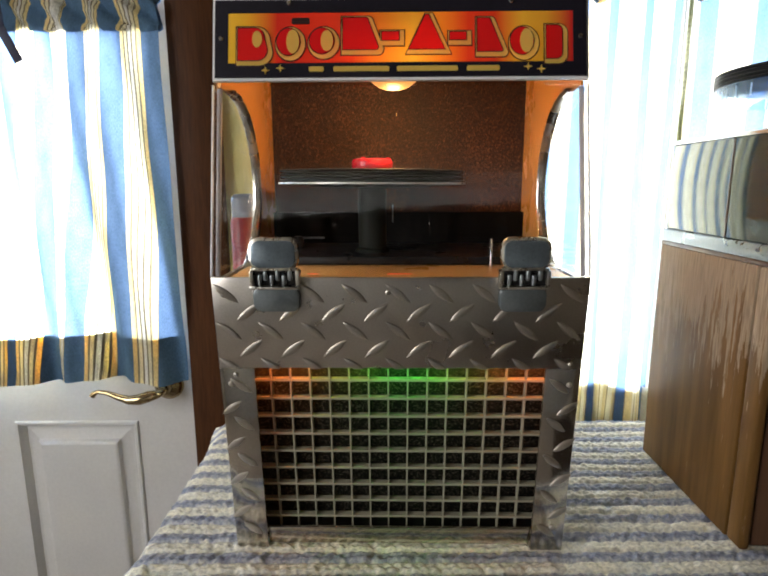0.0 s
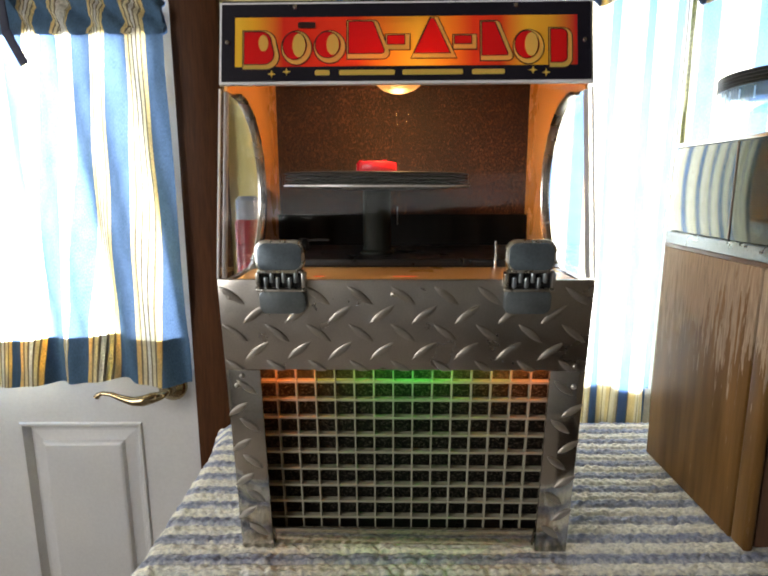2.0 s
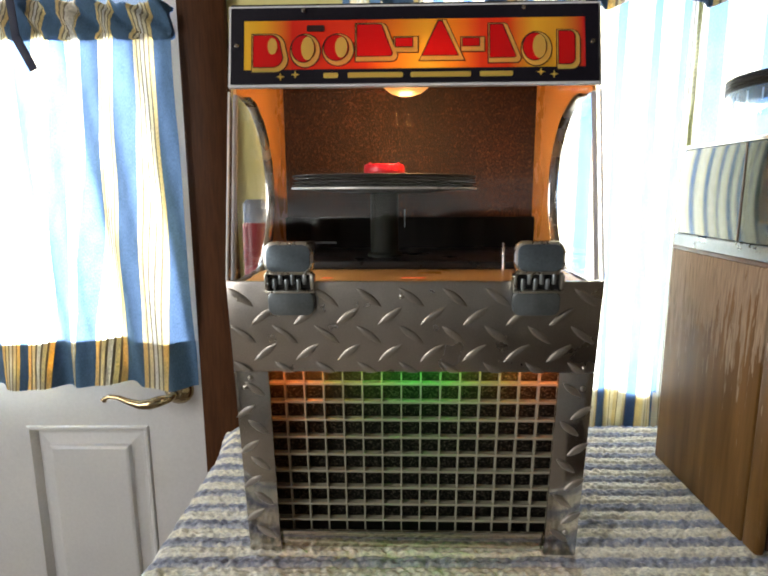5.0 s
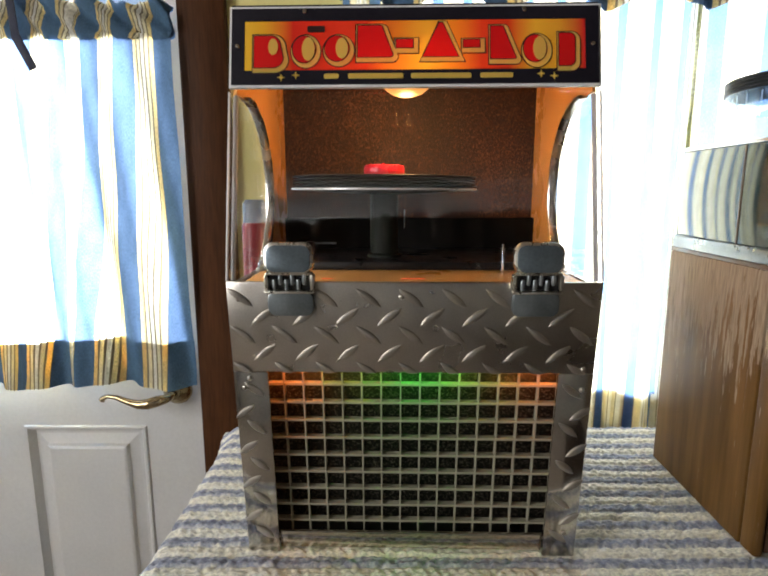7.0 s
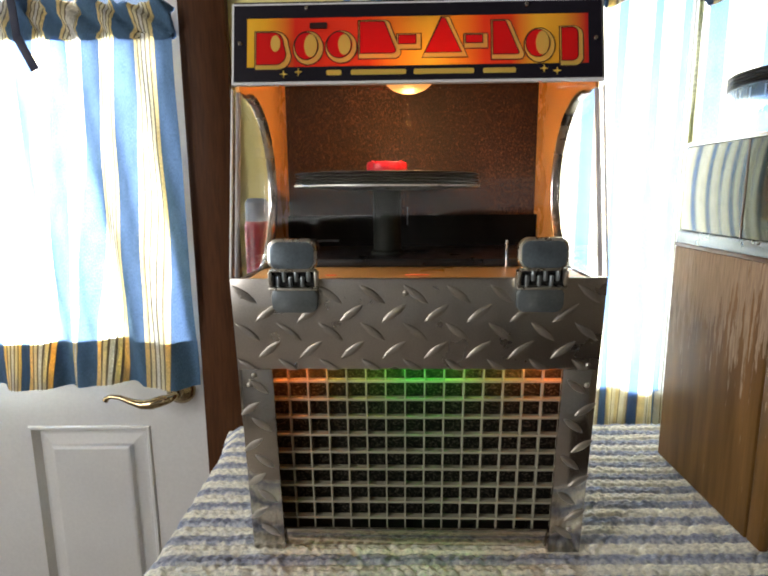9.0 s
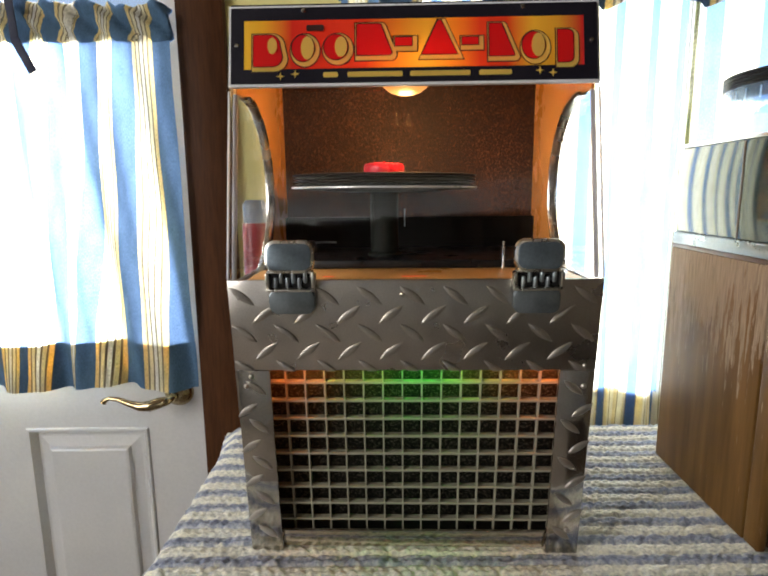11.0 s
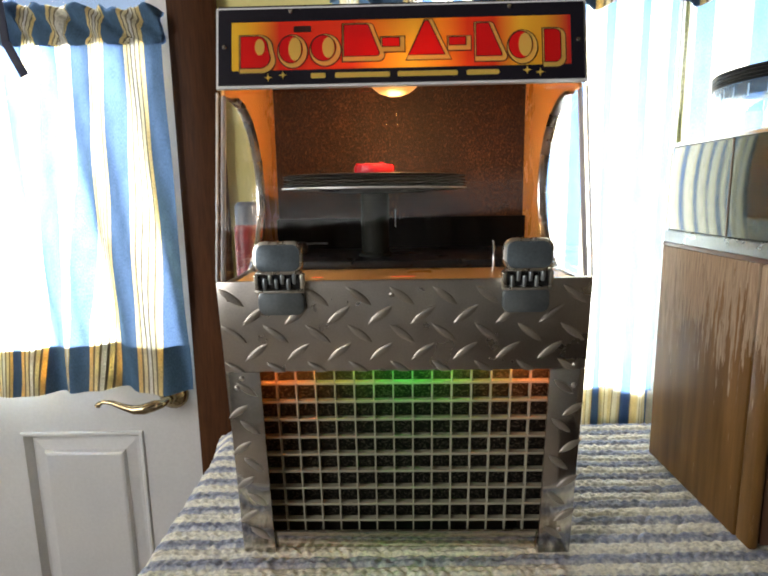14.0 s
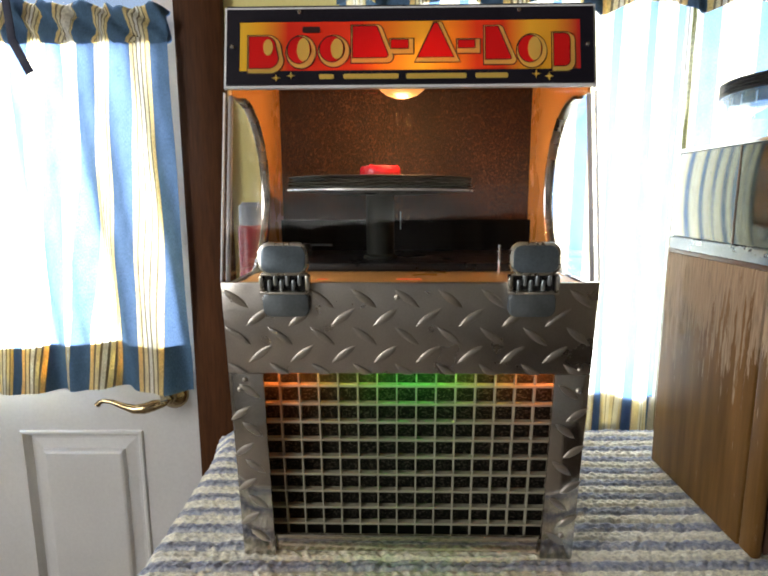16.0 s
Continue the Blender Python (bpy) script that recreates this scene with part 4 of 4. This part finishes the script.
part("adaptor", cap, "red", stack, "bright red plastic adaptor", m=pose(0, 0, 0.0108))

# lamp behind the sign
bulb_at = (-0.0045, 0.090, 0.3848)
part("lamp_bulb", bm_lathe([(0, 0), (0.007, 0.0006), (0.0135, 0.0028), (0.0190, 0.007), (0.0224, 0.013), (0.0232, 0.019), (0.0210, 0.027), (0.0145, 0.036), (0.011, 0.042), (0, 0.042)], 36), "bulb", juke, "glowing amber globe bulb", m=pose(*bulb_at))
part("lamp_socket", bm_lathe([(0, 0), (0.012, 0), (0.012, 0.014), (0, 0.014)], 24), "brass", juke, m=pose(bulb_at[0], bulb_at[1], 0.4285))
lamp_data = bpy.data.lights.new("jukebox_lamp", "POINT")
lamp_data.energy, lamp_data.color, lamp_data.shadow_soft_size = 0.53, (1.0, 0.53, 0.19), 0.010
lamp = new("jukebox_lamp", lamp_data)
lamp.location = JUKE @ Vector((-0.0045, 0.100, 0.370))

# lit sign: local x across, z up, -y to the front
SIGN = HOOD @ pose(0, -0.0004, 0.1751)


def bm_frame(hw, hh, iw, z0, z1, y, d):
    """A flat frame: outer half sizes, the inner half width, and the heights of its opening."""
    bm = bmesh.new()
    for sx, sz, cx, cz in ((2 * hw, hh - z1, 0, (hh + z1) / 2), (2 * hw, z0 + hh, 0, (z0 - hh) / 2), (hw - iw, z1 - z0, -(hw + iw) / 2, (z0 + z1) / 2), (hw - iw, z1 - z0, (hw + iw) / 2, (z0 + z1) / 2)):
        bm_box(sx, d, sz, (cx, y, cz), bm=bm)
    return bm


sign = part("sign", bm_frame(0.1380, 0.0308, 0.1262, -0.0183, 0.0190, -0.0015, 0.003), "white_trim", juke, "lit sign with red and yellow shapes on black", m=SIGN)
part("sign_border", bm_frame(0.1360, 0.0287, 0.1262, -0.0183, 0.0190, -0.0036, 0.0014), "sign_black", sign)
for x, z in ((-0.0815, 0.0262), (0.0815, 0.0262), (-0.1315, 0.0), (0.1315, 0.0)):
    part("screw", bm_lathe([(0, 0.0017), (0.0014, 0.0014), (0.0021, 0.0004), (0.0021, 0), (0, 0)], 14), "steel", sign, m=pose(x, -0.0042, z, 90))
art = bmesh.new()
art.faces.new([art.verts.new(p) for p in ((-0.1265, -0.0040, -0.0186), (0.1265, -0.0040, -0.0186), (0.1265, -0.0040, 0.0193), (-0.1265, -0.0040, 0.0193))])
part("sign_art", art, "sign_art", sign, "red and yellow lit print", smooth=0)


def disc(cx, cz, rx, rz, n=28):
    return [(cx + rx * math.cos(2 * math.pi * k / n), cz + rz * math.sin(2 * math.pi * k / n)) for k in range(n)]


def grown(outline, d):
    """The outline moved out by d along its own normals."""
    n = len(outline)
    turn = 1 if sum(outline[k][0] * outline[(k + 1) % n][1] - outline[(k + 1) % n][0] * outline[k][1] for k in range(n)) > 0 else -1
    out = []
    for k in range(n):
        p, q, r = (Vector(outline[(k + i) % n]) for i in (-1, 0, 1))
        a, b = (q - p).normalized(), (r - q).normalized()
        m = Vector((a.y + b.y, -a.x - b.x)) * turn
        m = m.normalized() if m.length > 1e-6 else Vector((0, 0))
        lift = min(1.6, 1 / max(0.5, abs(m.dot(Vector((a.y, -a.x))))))
        out.append((q.x + m.x * d * lift, q.y + m.y * d * lift))
    return out


def band(a, b, y):
    """The flat strip between two outlines of as many points."""
    bm = bmesh.new()
    u, w = ([bm.verts.new((x, y, z)) for x, z in o] for o in (a, b))
    for k in range(len(u)):
        bm.faces.new((u[k], u[(k + 1) % len(u)], w[(k + 1) % len(u)], w[k]))
    return bm


def emblem(outline, drop=0.0012):
    """A plain lit shape: dark outline, yellow edge that falls to one side, red face."""
    low = [(x + drop, z - drop) for x, z in outline]
    part("shape", band(grown(low, 0.0019), grown(low, 0.0027), -0.0046), "sign_ink", sign, smooth=0)
    part("shape", band(outline, grown(low, 0.0019), -0.0050), "sign_yellow", sign, smooth=0)
    part("shape", band(grown(outline, -0.0005), grown(outline, 0.0001), -0.0054), "sign_ink", sign, smooth=0)
    face = bmesh.new()
    face.faces.new([face.verts.new((x, -0.0052, z)) for x, z in outline])
    part("shape", face, "sign_red", sign, smooth=0)


def slab(x0, x1, z0, z1, skew=0.0):
    return [(x0, z0), (x1, z0), (x1 + skew, z1), (x0 + skew, z1)]


def block(x0, x1, z0, z1, r, foot=0.0, top=0.0):
    """A block with its far side rounded by r, wider by foot below and by top above."""
    n = 8
    up = [(x1 + top - r + r * math.sin(math.pi / 2 * k / n), z1 - r + r * math.cos(math.pi / 2 * k / n)) for k in range(n + 1)]
    down = [(x1 + foot - r + r * math.cos(math.pi / 2 * k / n), z0 + r - r * math.sin(math.pi / 2 * k / n)) for k in range(n + 1)]
    return [(x0, z0), (x0, z1), *up, *down]


for o in (block(-0.1192, -0.0985, -0.0170, 0.0078, 0.0080, 0.002), disc(-0.0815, -0.0030, 0.0090, 0.0105), disc(-0.0570, -0.0025, 0.0095, 0.0100), block(-0.0420, -0.0195, -0.0095, 0.0150, 0.0025, 0.0045, -0.0030),
          slab(-0.0135, 0.0000, -0.0028, 0.0045), [(0.0060, -0.0095), (0.0335, -0.0095), (0.0215, 0.0168), (0.0185, 0.0168)], slab(0.0360, 0.0490, -0.0028, 0.0038), block(0.0560, 0.0690, -0.0115, 0.0138, 0.0015, 0.0065, -0.0025), disc(0.0890, -0.0035, 0.0090, 0.0105), block(0.1060, 0.1185, -0.0170, 0.0082, 0.0045)):
    emblem(o, 0.0014)
# inner slits of the shapes
for cx, cz, rx, rz in ((-0.0782, -0.0030, 0.0048, 0.0088), (0.0923, -0.0035, 0.0048, 0.0088), (-0.0532, -0.0025, 0.0046, 0.0078), (-0.1045, -0.0010, 0.0036, 0.0062)):
    part("shape", bm_prism(disc(cx, cz, rx, rz, 20), 0.0004), "sign_yellow", sign, m=pose(0, -0.0058, 0), smooth=0)
for x0, x1 in ((-0.0665, -0.0555), (-0.0485, -0.0075), (-0.0020, 0.0425), (0.0490, 0.0730)):
    part("bar", bm_prism(round_rect(x0, x1, -0.0250, -0.0212, 0.0012, 3), 0.0006), "sign_yellow", sign, "plain pale yellow bar", m=pose(0, -0.0050, 0), smooth=0)
part("bar", bm_prism(round_rect(-0.0790, -0.0660, 0.0100, 0.0145, 0.001, 3), 0.0006), "sign_ink", sign, m=pose(0, -0.0056, 0), smooth=0)


def star(cx, cz, r):
    return [(cx + (r if k % 2 == 0 else 0.32 * r) * math.sin(math.pi * k / 4), cz + (r if k % 2 == 0 else 0.32 * r) * math.cos(math.pi * k / 4)) for k in range(8)]


for x, z in ((-0.0985, -0.0238), (-0.0875, -0.0222), (0.0935, -0.0222), (0.1030, -0.0240)):
    part("star", bm_prism(star(x, z, 0.0031), 0.0006), "sign_yellow", sign, m=pose(0, -0.0050, 0), smooth=0)


# short red emissive strips along the crease
for x, w in ((-0.0640, 0.008), (0.0, 0.018)):
    part("edge_glow", bm_box(w, 0.0012, 0.0006, (x, 0.0046, 0.2419), 0.0001), "red_glow", juke, "small glowing red strip")


def latch(x):
    """Draw latch: rounded plate above and below a row of barrels."""
    la = part("latch", bm_prism(round_rect(-0.0172, 0.0172, -0.0232, -0.0040, 0.0062), 0.0050, 0.0018), "slate", juke, "grey metal draw latch", m=BASE @ pose(x, -0.0062, 0.2395))
    part("latch_plate", bm_prism(round_rect(-0.0180, 0.0180, 0.0100, 0.0335, 0.0078), 0.0055, 0.0016), "nickel", la, "pale nickel rim", m=pose(0, -0.0045, 0, -10))
    part("latch_face", bm_prism(round_rect(-0.0160, 0.0160, 0.0118, 0.0312, 0.0062), 0.0016, 0.0007), "blue_slate", la, "blue-grey metal face", m=pose(0, -0.0053, 0, -10))
    part("latch_lip", bm_box(0.0366, 0.0062, 0.0021, (0, 0.0008, -0.0040), 0.0008), "nickel", la)
    part("latch_lip", bm_box(0.0340, 0.0050, 0.0018, (0, 0.0008, 0.0098), 0.0007), "nickel", la)
    for sgn in (-1, 1):
        part("latch_ear", bm_box(0.0032, 0.0070, 0.0120, (sgn * 0.0168, 0.0022, 0.0028), 0.0010), "nickel", la)
    for k in range(6):
        low = k % 2 == 0
        part("barrel", bm_lathe([(0, -0.0040), (0.0012, -0.0040), (0.0017, -0.003), (0.0017, 0.003), (0.0012, 0.0040), (0, 0.0040)], 14), "pewter", la, m=pose(-0.0110 + 0.0044 * k, 0.0006, 0.0012 if low else 0.0052))
    part("latch_spring", bm_box(0.0310, 0.003, 0.0130, (0, 0.0042, 0.0030)), "black", la)


latch(-0.0905)
latch(0.0900)

# ---- record player in a wooden case, beside the jukebox ----
CASE = pose(0.2882, 0.0390, 0.0, 0, 0, -0.7)
case = thing("record_player", "wooden cased record player with worn varnish and metal cover", "record player", m=CASE)
part("side_board", bm_box(0.010, 0.1600, 0.2420, (0.005, 0.0805, 0.121), 0.0015), "wood", case, "worn varnished plywood")
part("front_board", bm_box(0.24, 0.010, 0.2380, (0.1305, 0.0055, 0.120), 0.0015), "dark_wood", case)
part("corner_strip", bm_box(0.009, 0.0195, 0.2420, (0.0048, -0.0105, 0.121), 0.0030, 3), "wood", case, "rounded corner strip")
part("front_door", bm_box(0.235, 0.014, 0.2360, (0.1285, -0.0100, 0.120), 0.0020), "dark_wood", case)
part("back_board", bm_box(0.24, 0.008, 0.238, (0.1305, 0.1555, 0.120)), "dark_wood", case)
part("side_board", bm_box(0.010, 0.160, 0.2420, (0.2560, 0.0805, 0.121), 0.0015), "wood", case)
part("top_board", bm_box(0.262, 0.180, 0.0045, (0.1305, 0.0700, 0.2443), 0.0012), "dark_wood", case)
part("cover_base", bm_box(0.262, 0.188, 0.0125, (0.1280, 0.0595, 0.2530), 0.0015), "slate", case, "polished metal rim")
part("metal_cover", bm_box(0.2560, 0.184, 0.0860, (0.1270, 0.0590, 0.3024), 0.0012), "mirror", case, "mirror-bright metal cover")
part("cover_rim", bm_box(0.2590, 0.187, 0.0040, (0.1270, 0.0590, 0.3472), 0.0010), "steel", case)
part("cover_seam", bm_box(0.0010, 0.0014, 0.084, (-0.0012, 0.047, 0.3024)), "dark_wood", case)
part("spindle", bm_tube([(0.092, 0.076, 0.348), (0.092, 0.076, 0.402)], 0.006, 16), "steel", case)
tray = part("clear_tray", bm_lathe([(0, 0), (0.084, 0), (0.086, 0.001), (0.086, 0.012), (0.0845, 0.012), (0.0845, 0.0015), (0, 0.0015)], 64), "ring", case, "clear acrylic ring", m=pose(0.092, 0.076, 0.3805))
tray.visible_shadow = False
for k in range(28):
    a = 2 * math.pi * k / 28
    part("tray_pin", bm_tube([(0.080 * math.cos(a), 0.080 * math.sin(a), 0.001), (0.080 * math.cos(a), 0.080 * math.sin(a), 0.011)], 0.0007, 6), "acrylic_edge", tray)
stack2 = thing("record_stack", "stack of black records above a clear ring", "records", m=CASE @ pose(0.092, 0.076, 0.3926))
for k in range(4):
    part("vinyl_record", bm_lathe([(0, 0), (0.0868, 0), (0.0876, 0.0006), (0.0876, 0.0025), (0.0868, 0.0031), (0, 0.0031)], 96), "vinyl", stack2, m=pose(0, 0, 0.0031 * k))

# ---- small things behind ----
# upright red cylinder with a grey-blue top, past the hood's left side
tin = thing("tin", "dark red cylinder with a grey-blue lid behind the jukebox", "tin", m=pose(-0.1785, 0.2620, -0.001))
part("body", bm_lathe([(0, 0), (0.0145, 0), (0.016, 0.002), (0.016, 0.266), (0.014, 0.270), (0, 0.270)], 32), "red_cylinder", tin)
part("lid", bm_lathe([(0, 0), (0.0142, 0), (0.0142, 0.022), (0.010, 0.027), (0, 0.027)], 32), "blue_cylinder", tin, m=pose(0, 0, 0.270))


def motions():
    """The platter and its records turn at forty-five turns a minute."""
    turn = [(round(0.3 * k, 1), -81.0 * k) for k in range(54)]
    turn = [(t, a) for t, a in turn if t <= 15.9] + [(16.0, -270.0 * 16.0)]
    walk(platter, [(t, TILT @ pose(0, 0, 0, 0, 0, a)) for t, a in turn])
    walk(stack, [(t, JUKE @ TILT @ pose(0, 0, 0.0011, 0, 0, a)) for t, a in turn])


motions()
